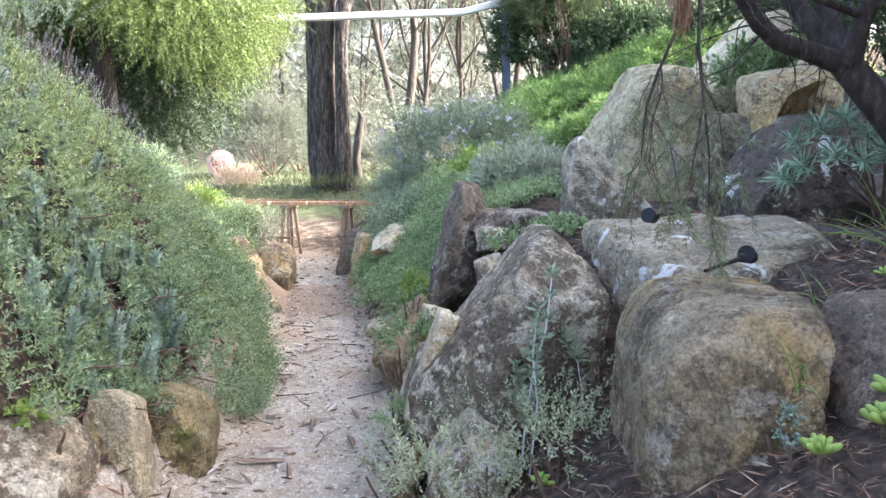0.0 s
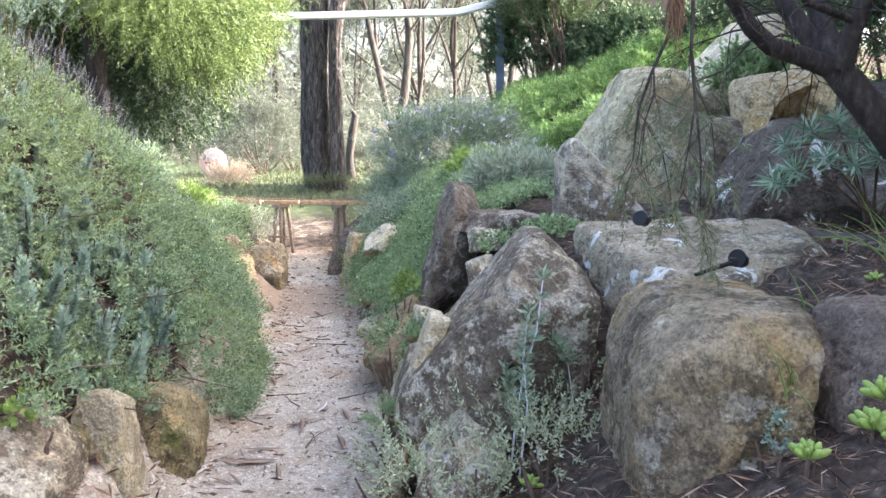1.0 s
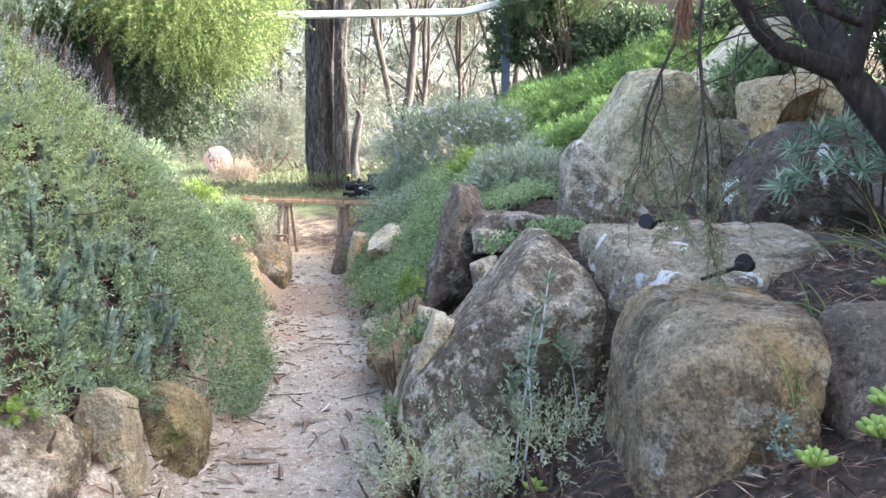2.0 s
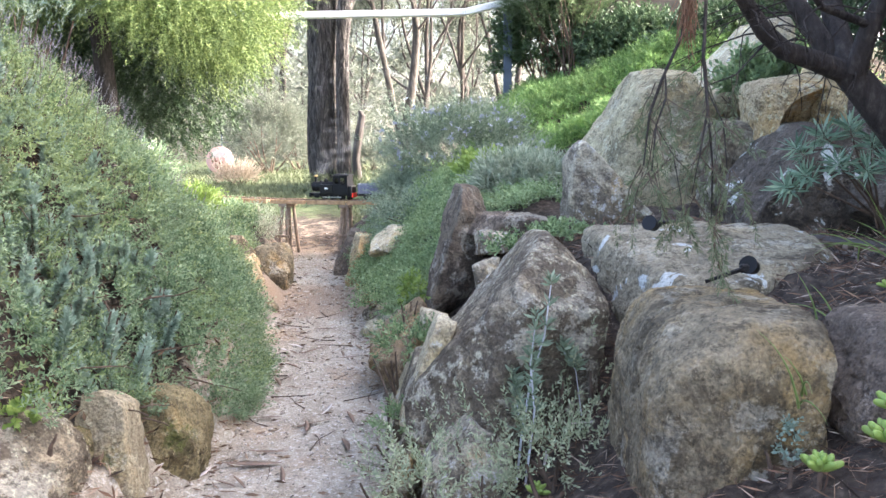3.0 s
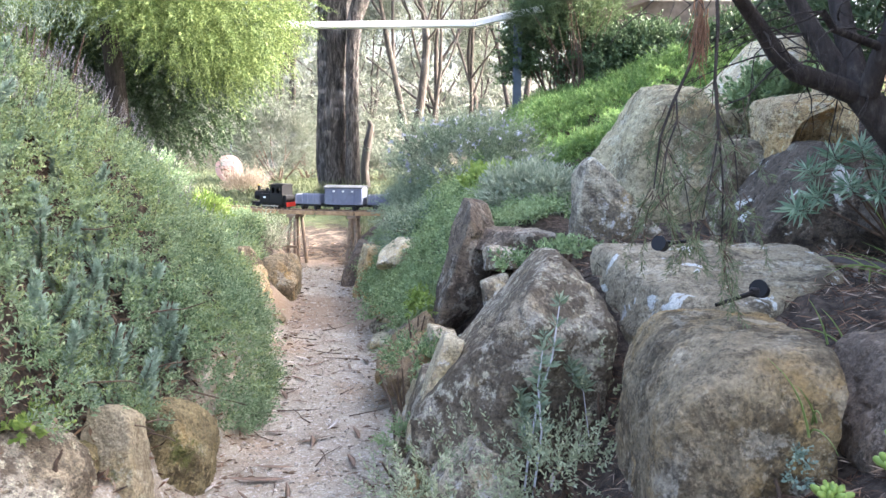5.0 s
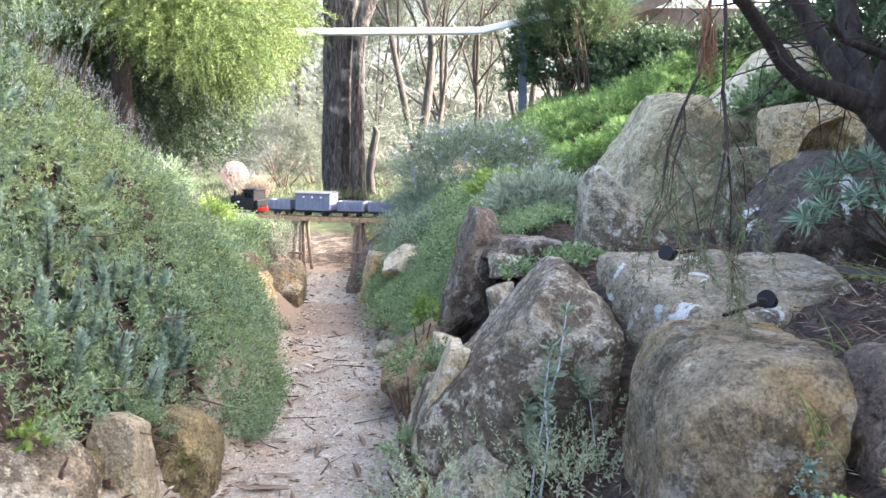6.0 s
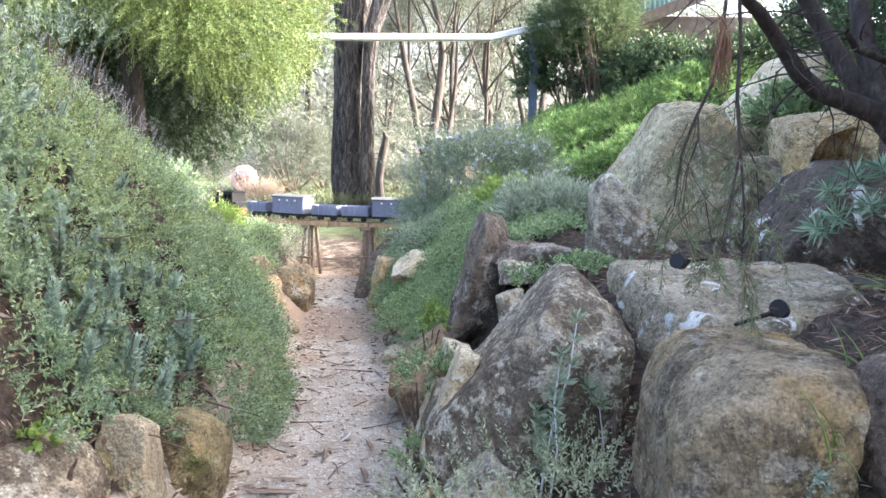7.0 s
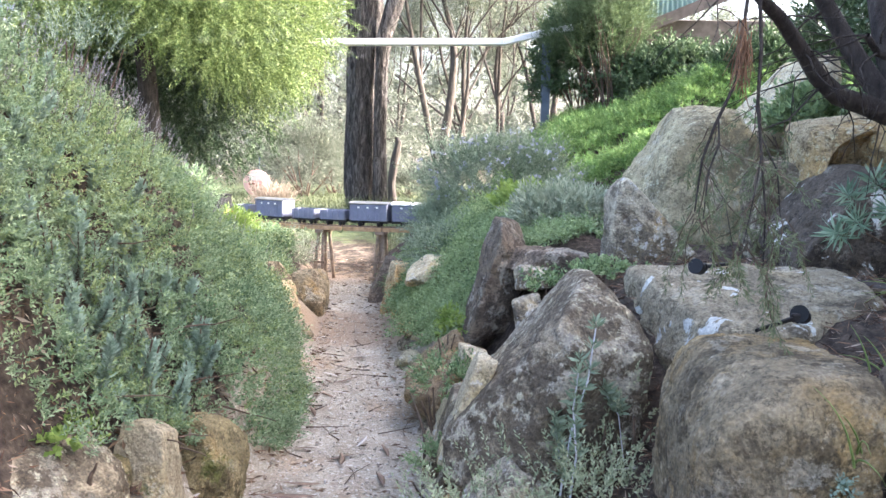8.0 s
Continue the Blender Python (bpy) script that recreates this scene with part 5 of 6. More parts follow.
def carport():
    t = tagged(new("steel_frame"), "white steel gutter carried by a grey square post", "frame")
    p = Vector((0.679, 9.400, 1.403))
    bm = bmesh.new()
    z0, z1 = float(height(p.x, p.y)) - 0.1, 1.95
    box(bm, (p.x, p.y, (z0 + z1) / 2), (0.085, 0.085, z1 - z0), 0.006)
    part("post", bm, M_GALV, t)
    line = [Vector((-1.691, 9.250, 1.912)), Vector((0.240, 9.250, 1.936)), Vector((0.540, 9.300, 2.012)), Vector((0.921, 9.350, 2.098))]
    for a, b in zip(line, line[1:]):
        bm = bmesh.new()
        d = b - a
        m = Matrix.Translation((a + b) / 2) @ d.to_track_quat("X", "Z").to_matrix().to_4x4()
        box(bm, (0, 0, 0), (d.length + 0.02, 0.09, 0.068), 0.010, m)
        part("gutter", bm, M_WHITE, t)


carport()


def shed():
    t = tagged(new("shed"), "pale green corrugated steel shed with a sloping timber barge board", "shed")
    a, b = Vector((1.329, 9.300, 1.970)), Vector((3.144, 9.300, 2.718))
    d = b - a
    n = 150
    xs = np.linspace(a.x + 0.02, b.x, n)
    lo = a.z + (xs - a.x) / d.x * d.z
    off = 0.012 * np.cos(np.arange(n) * 2 * np.pi / 4)
    V = np.concatenate([np.stack([xs, 9.36 + off, lo], -1), np.stack([xs, 9.36 + off, np.full(n, 3.6)], -1)])
    i = np.arange(n - 1)
    mesh_part("wall", V, np.stack([i, i + 1, i + 1 + n, i + n], -1), M_SHED, t)
    bm = bmesh.new()
    m = Matrix.Translation((a + b) / 2) @ d.to_track_quat("X", "Z").to_matrix().to_4x4()
    box(bm, (0, 0, 0), (d.length, 0.045, 0.11), 0.004, m)
    part("barge_board", bm, M_BOARD, t)
    bm = bmesh.new()
    box(bm, ((a.x + b.x) / 2 + 0.3, 9.9, 1.1), (d.x - 0.1, 0.9, 2.2), 0.01)
    part("base", bm, M_BOARD, t)


shed()


def sign():
    t = tagged(new("round_sign"), "round sun-faded pink and red metal sign on a thin post", "sign")
    c = Vector((-2.520, 10.400, 0.445))
    bm = bmesh.new()
    rod(bm, c + Vector((0, 0.02, 0)), c + Vector((0, -0.004, 0)), 0.152, 0.152, 40)
    rod(bm, c + Vector((0, -0.004, 0)), c + Vector((0, -0.02, 0)), 0.152, 0.10, 40)
    part("disc", bm, M_SIGN, t)
    bm = bmesh.new()
    box(bm, c + Vector((0, -0.021, 0.062)), (0.16, 0.006, 0.07), 0.002)
    part("panel", bm, M_SIGNW, t)
    for dx, dz, w, h in ((-0.05, -0.012, 0.07, 0.022), (0.02, -0.03, 0.05, 0.03), (-0.03, -0.075, 0.03, 0.06), (0.05, -0.07, 0.04, 0.02)):
        bm = bmesh.new()
        box(bm, c + Vector((dx, -0.021, dz)), (w, 0.006, h), 0.001)
        part("marking", bm, M_SIGNR, t)
    bm = bmesh.new()
    rod(bm, (c.x, c.y + 0.03, float(height(c.x, c.y)) - 0.05), (c.x + 0.03, c.y + 0.03, c.z + 0.30), 0.006)
    rod(bm, (c.x - 0.06, c.y + 0.03, c.z + 0.19), (c.x + 0.10, c.y + 0.03, c.z + 0.20), 0.003)
    part("post", bm, M_GALV, t)


sign()


def snag():
    rng = np.random.default_rng(91)
    t = tagged(new("dead_tree"), "short dead grey tree trunk behind the big tree", "tree trunk")
    a = [((-0.975, 10.800, 0.071), 0.055), ((-1.004, 10.800, 0.439), 0.042), ((-0.965, 10.800, 0.737), 0.046), ((-0.924, 10.800, 0.935), 0.034), ((-0.950, 10.800, 0.994), 0.02)]
    mesh_part("trunk", *trunk_mesh(a, 5, 9, 0.12, 24), M_BARK2, t)


snag()
shrub("dry_grass_tuft", "dry tawny grass tuft in full sun", (-2.245, 10.000, 0.245), (0.20, 0.2, 0.08), L_DRYGRASS, 92, 220, 10, 0.06, 0.14, 0.14, 30, 0, 0.9)
shrub("wispy_bush", "pale wispy bush at the edge of the lawn", (-2.248, 12.000, 0.580), (0.55, 0.4, 0.55), L_WISP, 93, 700, 22, 0.07, 0.12, 0.3, 32, 0.4, 0.5)
shrub("wispy_bush", "pale wispy bush at the edge of the lawn", (-2.038, 13.000, 0.433), (0.40, 0.4, 0.40), L_WISP, 94, 500, 22, 0.07, 0.12, 0.3, 32, 0.4, 0.5)
shrub("wispy_bush", "pale scrub behind the dead trunk", (-0.921, 12.500, 0.214), (0.35, 0.4, 0.30), L_WISP, 95, 400, 20, 0.07, 0.14, 0.25, 40, 0.2, 0.5)
shrub("grass_tuft", "green grass tuft at the foot of the big tree", (-1.103, 9.400, 0.236), (0.26, 0.15, 0.035), L_LAWN, 96, 160, 8, 0.05, 0.12, 0.08, 25, 0, 1.0)


# ---------------------------------------------------------------- the garden tree over the rocks
def garden_tree():
    rng = np.random.default_rng(101)
    t = tagged(new("garden_tree"), "dark rough-barked garden tree leaning over the rocks with drooping needle branches", "tree")
    trunk = [((1.227, 2.050, 0.481), 0.0523), ((1.078, 2.000, 0.732), 0.0432), ((0.958, 1.950, 0.857), 0.0383), ((0.880, 1.950, 0.952), 0.0377), ((0.840, 1.950, 0.990), 0.0314)]
    mesh_part("trunk", *tubes([[(p, r * 0.9) for p, r in trunk]], 14), M_BARK3, t, smooth=True)
    limbs = [
        [((0.855, 1.950, 0.976), 0.0246), ((0.768, 1.930, 1.005), 0.0213), ((0.697, 1.900, 1.022), 0.0197), ((0.648, 1.880, 1.057), 0.0180), ((0.607, 1.860, 1.105), 0.0156), ((0.540, 1.800, 1.161), 0.0131), ((0.446, 1.700, 1.205), 0.0098)],
        [((0.864, 1.970, 0.982), 0.0246), ((0.812, 2.000, 1.050), 0.0221), ((0.774, 2.020, 1.112), 0.0213), ((0.725, 2.050, 1.211), 0.0180), ((0.631, 2.000, 1.319), 0.0131)],
        [((0.855, 1.950, 0.981), 0.0279), ((0.848, 2.000, 1.062), 0.0246), ((0.847, 2.050, 1.139), 0.0230), ((0.842, 2.100, 1.255), 0.0197)],
        [((0.858, 1.930, 0.980), 0.0230), ((0.863, 1.900, 1.052), 0.0197), ((0.879, 1.880, 1.117), 0.0180), ((0.886, 1.850, 1.210), 0.0148)],
        [((0.874, 1.900, 1.069), 0.0098), ((0.809, 1.860, 1.082), 0.0082), ((0.735, 1.820, 1.099), 0.0074), ((0.704, 1.800, 1.129), 0.0066)],
    ]
    for l in limbs:
        mesh_part("limb", *tubes([l], 10), M_BARK3, t, smooth=True)
    hang = [
        [((0.458, 1.660, 1.197), 0.006), ((0.461, 1.640, 1.088), 0.0055), ((0.454, 1.620, 0.990), 0.005), ((0.459, 1.600, 0.902), 0.004), ((0.471, 1.600, 0.804), 0.0028), ((0.472, 1.600, 0.695), 0.0015)],
        [((0.441, 1.660, 1.197), 0.006), ((0.419, 1.630, 1.030), 0.005), ((0.383, 1.620, 0.952), 0.0045), ((0.359, 1.600, 0.893), 0.0035), ((0.351, 1.600, 0.805), 0.002)],
        [((0.389, 1.620, 0.961), 0.003), ((0.387, 1.600, 0.922), 0.003), ((0.366, 1.580, 0.874), 0.0025), ((0.361, 1.580, 0.796), 0.0015)],
        [((0.459, 1.600, 0.902), 0.003), ((0.444, 1.580, 0.835), 0.0022), ((0.428, 1.570, 0.757), 0.0014)],
        [((0.456, 1.610, 0.941), 0.003), ((0.487, 1.600, 0.878), 0.0022), ((0.497, 1.600, 0.794), 0.0014)],
        [((0.655, 1.880, 1.040), 0.004), ((0.588, 1.860, 0.972), 0.003), ((0.512, 1.800, 0.948), 0.0025)],
        [((0.371, 1.600, 0.873), 0.002), ((0.402, 1.600, 0.824), 0.002), ((0.419, 1.600, 0.745), 0.001)],
    ]
    for l in hang:
        mesh_part("hanging_branch", *tubes([[(p, r * 0.62) for p, r in l]], 7), M_BARK3, t, smooth=True)
    twigs = []
    for l in limbs:
        for p, r in l[1:]:
            for k in range(2):
                w, e, d = wand(p, (rng.normal(), rng.normal() * 0.6, 0.2 * rng.normal() - 0.1), 0.14 + 0.16 * rng.random(), 0.0024, rng, 6, 0.22, 0.06, 0.25)
                twigs.append(w)
                for j in (2, 4):
                    twigs.append(wand(w[j][0], d + rng.normal(size=3) * 0.8, 0.08, 0.0012, rng, 4, 0.2, 0.06, 0.3)[0])
    mesh_part("twig_mass", *tubes(twigs, 5), M_BARK3, t)["kind"] = "stuff"
    sprays = []
    for l, k in zip(hang, (9, 8, 6, 7, 7, 3, 6)):
        for p, r in l[2:] if len(l) > 4 else l[1:]:
            for j in range(k // 3 + 1):
                w = wand(np.array(p) + rng.normal(size=3) * 0.004, (rng.normal() * 0.55, rng.normal() * 0.5, -0.9), 0.06 + 0.07 * rng.random(), 0.0011, rng, 5, 0.14, 0.05, 0.3)[0]
                sprays.append(w)
    mesh_part("spray_wood", *tubes(sprays, 4), M_TWIG, t)["kind"] = "stuff"
    base = np.array([p for w in sprays for p, r in w[1:]])
    way = np.array([w[i + 1][0] - w[i][0] for w in sprays for i in range(len(w) - 1)]) * 40 + unit(rng, len(base)) * 0.3
    mesh_part("needles", *sprigs(rng, base, way, 0.024, 13, 0.016, 0.15, 36, 0.1), L_OLIVE, t)["kind"] = "stuff"
    # unseen dense crown, added overhead to keep light off the right-hand rocks
    n = 1500
    spread = rng.random((n, 3)) * [1.5, 2.8, 0.55] + [0.95, 0.3, 1.42]
    spread[:, 2] += 0.25 * np.abs(spread[:, 0] - 1.3)
    mesh_part("crown", *sprigs(rng, spread, unit(rng, n) + np.array([0, 0, -0.5]), 0.22, 20, 0.05, 0.22, 48, 0.4), L_NEEDLE, t)["kind"] = "stuff"
    k = 60
    p = np.array((0.427, 1.630, 1.092)) + rng.normal(size=(k, 3)) * [0.006, 0.006, 0.02]
    dead = [wand(q, (rng.normal() * 0.12, rng.normal() * 0.12, -1), 0.05 + 0.03 * rng.random(), 0.0012, rng, 4, 0.10)[0] for q in p]
    mesh_part("dead_spray", *tubes(dead, 4), make_plain("dead brown needles", (0.17, 0.095, 0.055), 0.9), t, "dead brown needle clump")["kind"] = "stuff"


garden_tree()


def shade_tree():
    """An unseen tall dense tree, added beside the rockery so that its crown shades the path."""
    rng = np.random.default_rng(111)
    t = tagged(new("shade_tree"), "unseen tree added beside the rockery to shade path and rocks", "tree")
    paths, tips = [], []
    branching(rng, (4.9, 1.7, 0.3), (-0.05, 0.02, 1), 2.2, 0.22, 3, paths, tips, 0.08, 0.2, 0.7, 4)
    mesh_part("trunk", *tubes(paths, 8), M_BARK2, t)
    n = 8500
    u = unit(rng, n)
    base = np.array([4.9, 2.3, 2.35]) + u * np.array([2.6, 4.0, 1.85]) * (rng.random(n) ** 0.4)[:, None]
    mesh_part("crown", *sprigs(rng, base, u + unit(rng, n), 0.4, 9, 0.28, 0.5, 60, 0.2), L_DARK, t)["kind"] = "stuff"


shade_tree()


# ---------------------------------------------------------------- small plants
def rosette(c, r, seed, n=15, label="plump yellow-green succulent rosette growing in mulch"):
    """A rosette of fat leaves."""
    rng = np.random.default_rng(seed)
    t = tagged(new("succulent"), label, "succulent", "succulents in the mulch")
    t.location = c
    bm = bmesh.new()
    bmesh.ops.create_uvsphere(bm, u_segments=8, v_segments=6, radius=1.0)
    for v in bm.verts:
        k = 0.72 + 0.28 * v.co.z if v.co.z > 0 else 1 + 0.35 * v.co.z
        v.co = Vector((v.co.x * 0.22 * (1.05 if v.co.z > 0 else 0.8), v.co.y * 0.17, (v.co.z + 1) * 0.5)) * r
        v.co.x *= k if v.co.z > r * 0.5 else 1
    first = part("leaf", bm, L_SUCC, t, smooth=True)
    for i in range(n):
        ob = first if i == 0 else new("leaf", first.data)
        ob.parent = t
        q = i / n
        ob.matrix_local = Matrix.Rotation(i * 2.39996, 4, "Z") @ Matrix.Translation((0, 0, 0.1 * r * (1 - q))) @ Matrix.Rotation(radians(12 + 62 * q + 8 * rng.normal()), 4, "Y") @ Matrix.Scale(0.75 + 0.35 * q, 4)
    bm = bmesh.new()
    z = float(height(c[0], c[1])) - c[2] - 0.01
    rod(bm, (0, 0, min(z, -0.01)), (0, 0, 0.01), r * 0.12, r * 0.1, 7)
    part("stem", bm, M_TWIG, t)
    return t


rosette((0.513, 1.200, 0.411), 0.032, 1)
rosette((0.611, 1.220, 0.445), 0.036, 2)
rosette((0.640, 1.250, 0.480), 0.036, 3)
rosette((0.632, 1.200, 0.436), 0.032, 4)
rosette((0.178, 1.660, 0.185), 0.026, 5, 14, "small yellow-green succulent rosette below the wedge boulder")
rosette((0.863, 1.750, 0.561), 0.020, 6, 10)
rosette((0.717, 1.580, 0.493), 0.016, 7, 10)
rosette((0.700, 1.560, 0.466), 0.014, 8, 10)


def spike_plants():
    """Upright blue-green succulent spikes."""
    rng = np.random.default_rng(121)
    protos = []
    for k in range(3):
        t = tagged(new("succulent_spike"), "upright blue-green bottlebrush succulent stem on the bank", "succulent", "blue-green spikes")
        w = wand((0, 0, 0), (0.12 * (k - 1), 0, 1), 0.10, 0.004, rng, 5, 0.08)[0]
        mesh_part("stem", *tubes([w], 6), M_TWIG, t)
        pts = np.array([p for p, r in w[:-1]])
        b = np.concatenate([pts[i:i + 1] + (pts[i + 1:i + 2] - pts[i:i + 1]) * f for i in range(len(pts) - 1) for f in (0, 0.33, 0.66)])
        d = np.tile(np.array([[0.05, 0, 1.0]]), (len(b), 1))
        mesh_part("leaves", *sprigs(rng, b, d, 0.020, 30, 0.015, 0.36, 55, 0, 0, 0.10), L_BLUE, t)["kind"] = "stuff"
        protos.append(t)
    for i in range(100):
        y = 1.98 + 0.62 * rng.random()
        x = float(path_left(y)) - 0.13 - 0.52 * rng.random()
        z = float(height(x, y))
        m = pose(x, y, z + 0.035, rng.normal() * 14, 6 + rng.normal() * 14, rng.random() * 360) @ Matrix.Scale(1.15 + 0.6 * rng.random(), 4)
        o = protos[i] if i < 3 else copy_thing(protos[i % 3], m)
        o.matrix_basis = m


spike_plants()


def woody_stems():
    """Old bare stems lying over the litter at the foot of the bank."""
    rng = np.random.default_rng(125)
    for i in range(16):
        y = 1.98 + 0.45 * rng.random()
        x = float(path_left(y)) - 0.12 - 0.38 * rng.random()
        a = rng.normal() * 0.7 + 0.6
        w = wand((0, 0, 0.0), (math.cos(a), 0.3 * rng.normal(), 0.25 - 0.5 * rng.random()), 0.10 + 0.14 * rng.random(), 0.0035, rng, 7, 0.18, 0.02)[0]
        ob = mesh_part("stick", *tubes([w], 6), M_TWIG, smooth=True)
        ob.location = (x, y, float(height(x, y)) + 0.04)
        tagged(ob, "bare brown woody stick lying over leaf litter", "stick", "bare sticks")


woody_stems()
shrub("lime_plant", "small bright green leafy weed above a boulder", (-0.882, 1.920, 0.267), (0.05, 0.05, 0.03), L_LIME, 131, 24, 9, 0.018, 0.6, 0.025, 65, 0, 0.6, 4)
shrub("leafy_weed", "broad pale green leaves beside a mossy boulder", (-0.871, 1.800, 0.291), (0.035, 0.04, 0.02), L_LIME, 132, 8, 8, 0.026, 0.75, 0.015, 70, 0, 0.6, 3)
shrub("trailing_plant", "grey-green trailing plant at the foot of the rocks", (-0.007, 1.740, 0.188), (0.15, 0.10, 0.05), L_TRAIL, 133, 55, 16, 0.014, 0.36, 0.07, 50, 0.1, 0.6, 10)
shrub("trailing_plant", "grey-green trailing plant below the wedge boulder", (0.134, 1.820, 0.246), (0.13, 0.08, 0.05), L_TRAIL, 134, 40, 16, 0.014, 0.36, 0.08, 50, 0.1, 0.6, 10)
shrub("trailing_plant", "sparse grey-green plant between two boulders", (0.278, 1.850, 0.300), (0.09, 0.07, 0.03), L_TRAIL, 135, 16, 16, 0.014, 0.36, 0.07, 50, 0.1, 0.6, 8)
shrub("trailing_plant", "grey-green trailing plant in front of the boulders", (0.208, 1.700, 0.242), (0.12, 0.06, 0.04), L_TRAIL, 143, 50, 16, 0.015, 0.36, 0.08, 50, 0.1, 0.6, 9)
shrub("trailing_plant", "grey-green trailing plant beside the pale rock", (-0.050, 1.700, 0.170), (0.07, 0.05, 0.03), L_TRAIL, 144, 34, 16, 0.015, 0.36, 0.07, 50, 0.1, 0.6, 8)
shrub("trailing_plant", "pale green plant against the wedge boulder", (0.308, 1.860, 0.367), (0.05, 0.04, 0.05), L_TRAIL, 145, 10, 14, 0.014, 0.36, 0.06, 50, 0.1, 0.6, 6)
for _i, (_x, _y) in enumerate(((0.05, 1.68), (0.24, 1.70), (0.12, 1.70), (-0.03, 1.92))):
    shrub("trailing_plant", "grey-green trailing plant tangled among the rocks", (_x, _y, float(height(_x, _y)) + 0.035), (0.09, 0.06, 0.03), L_TRAIL, 400 + _i, 34, 15, 0.012, 0.38, 0.07, 52, 0.1, 0.6, 10)
shrub("trailing_plant", "grey-green plant on the edge of the path", (-0.094, 2.450, 0.270), (0.08, 0.08, 0.05), L_CREEP2, 136, 90, 12, 0.018, 0.34, 0.05, 50, 0.1, 0.4, 6)
shrub("trailing_plant", "green weed on the ledge beside the path", (-0.105, 2.150, 0.154), (0.05, 0.05, 0.025), L_CREEP2, 137, 50, 10, 0.016, 0.4, 0.04, 50, 0.1, 0.4, 5)
shrub("low_herb", "low green herb between the slabs", (0.350, 2.650, 0.553), (0.11, 0.09, 0.012), L_CREEP2, 138, 80, 9, 0.018, 0.6, 0.03, 65, 0, 0.6, 6)
shrub("low_herb", "low green herb on top of the slabs", (0.200, 2.750, 0.493), (0.07, 0.07, 0.015), L_CREEP2, 139, 50, 9, 0.018, 0.5, 0.04, 60, 0, 0.6, 6)
shrub("lime_plant", "yellow-green tuft growing from the ledge", (-0.094, 3.000, 0.316), (0.03, 0.03, 0.04), L_LIME, 140, 30, 8, 0.022, 0.5, 0.03, 60, 0, 0.4, 3)
shrub("blue_weed", "small blue-green weed at the base of the boulder", (0.517, 1.330, 0.402), (0.012, 0.012, 0.035), L_BLUE, 141, 34, 8, 0.009, 0.7, 0.015, 65, 0, 0.4, 3)


def pale_stem_plant():
    rng = np.random.default_rng(151)
    t = tagged(new("pale_stemmed_plant"), "leggy plant with whitish stems and blue-green leaf tufts", "plant")
    stems = [
        [((0.149, 1.780, 0.152), 0.0025), ((0.160, 1.780, 0.260), 0.0025), ((0.178, 1.780, 0.378), 0.0022), ((0.203, 1.780, 0.459), 0.0019), ((0.215, 1.780, 0.563), 0.0012)],
        [((0.166, 1.760, 0.160), 0.0025), ((0.183, 1.760, 0.314), 0.0022), ((0.174, 1.760, 0.407), 0.0019), ((0.184, 1.760, 0.499), 0.0009)],
        [((0.291, 1.850, 0.272), 0.0012), ((0.277, 1.850, 0.370), 0.0012), ((0.247, 1.850, 0.418), 0.0009)],
        [((0.153, 1.850, 0.431), 0.0009), ((0.146, 1.830, 0.364), 0.0011), ((0.155, 1.800, 0.289), 0.0012)],
    ]
    mat = make_plain("whitish stem", (0.52, 0.52, 0.55), 0.8)
    for l in stems:
        mesh_part("stem", *tubes([l], 6), mat, t, smooth=True)
    B = []
    for l in stems:
        pts = np.array([p for p, r in l])
        for f in np.linspace(1.0, len(pts) - 1, 8):
            i = min(int(f), len(pts) - 2)
            B.append(pts[i] + (pts[i + 1] - pts[i]) * (f - i))
    B = np.array(B)
    up = np.tile(np.array([[0.1, -0.25, 1.0]]), (len(B), 1)) + unit(rng, len(B)) * 0.3
    mesh_part("leaf_mass", *sprigs(rng, B, up, 0.014, 13, 0.029, 0.25, 62, 0, 0, 0.15), L_WHORL, t)["kind"] = "stuff"


pale_stem_plant()


def palm_plant():
    """Blue-green leaf rosettes hanging over the dark boulder."""
    rng = np.random.default_rng(161)
    t = tagged(new("spurge_plant"), "blue-green spurge with narrow leaf rosettes over a dark boulder", "plant")
    heads = [(0.814, 2.100, 0.811), (0.879, 2.120, 0.842), (0.928, 2.100, 0.862), (0.972, 2.080, 0.830), (0.816, 2.050, 0.756), (0.885, 2.050, 0.781), (0.936, 2.020, 0.769), (0.981, 2.000, 0.789), (0.773, 2.050, 0.730), (1.014, 2.050, 0.855), (1.027, 2.000, 0.745)]
    foot = np.array((1.037, 2.150, 0.641))
    for h in heads:
        h = np.array(h)
        d = h - foot
        w = wand(foot + rng.normal(size=3) * 0.01, d + np.array([0, 0, 0.05]), np.linalg.norm(d), 0.004, rng, 5, 0.03)[0]
        w[-1] = (h, 0.002)
        mesh_part("stem", *tubes([w], 6), M_TWIG, t, smooth=True)
        d = d / np.linalg.norm(d)
        b = np.tile(h, (3, 1)) - d * np.array([[0], [0.012], [0.024]])
        mesh_part("leaf_rosette", *sprigs(rng, b, np.tile(d + np.array([0, -0.3, 0.15]), (3, 1)), 0.015, 16, 0.047, 0.13, 78, 0.05, 0, 0.18, 0.1), L_PALM, t)


palm_plant()


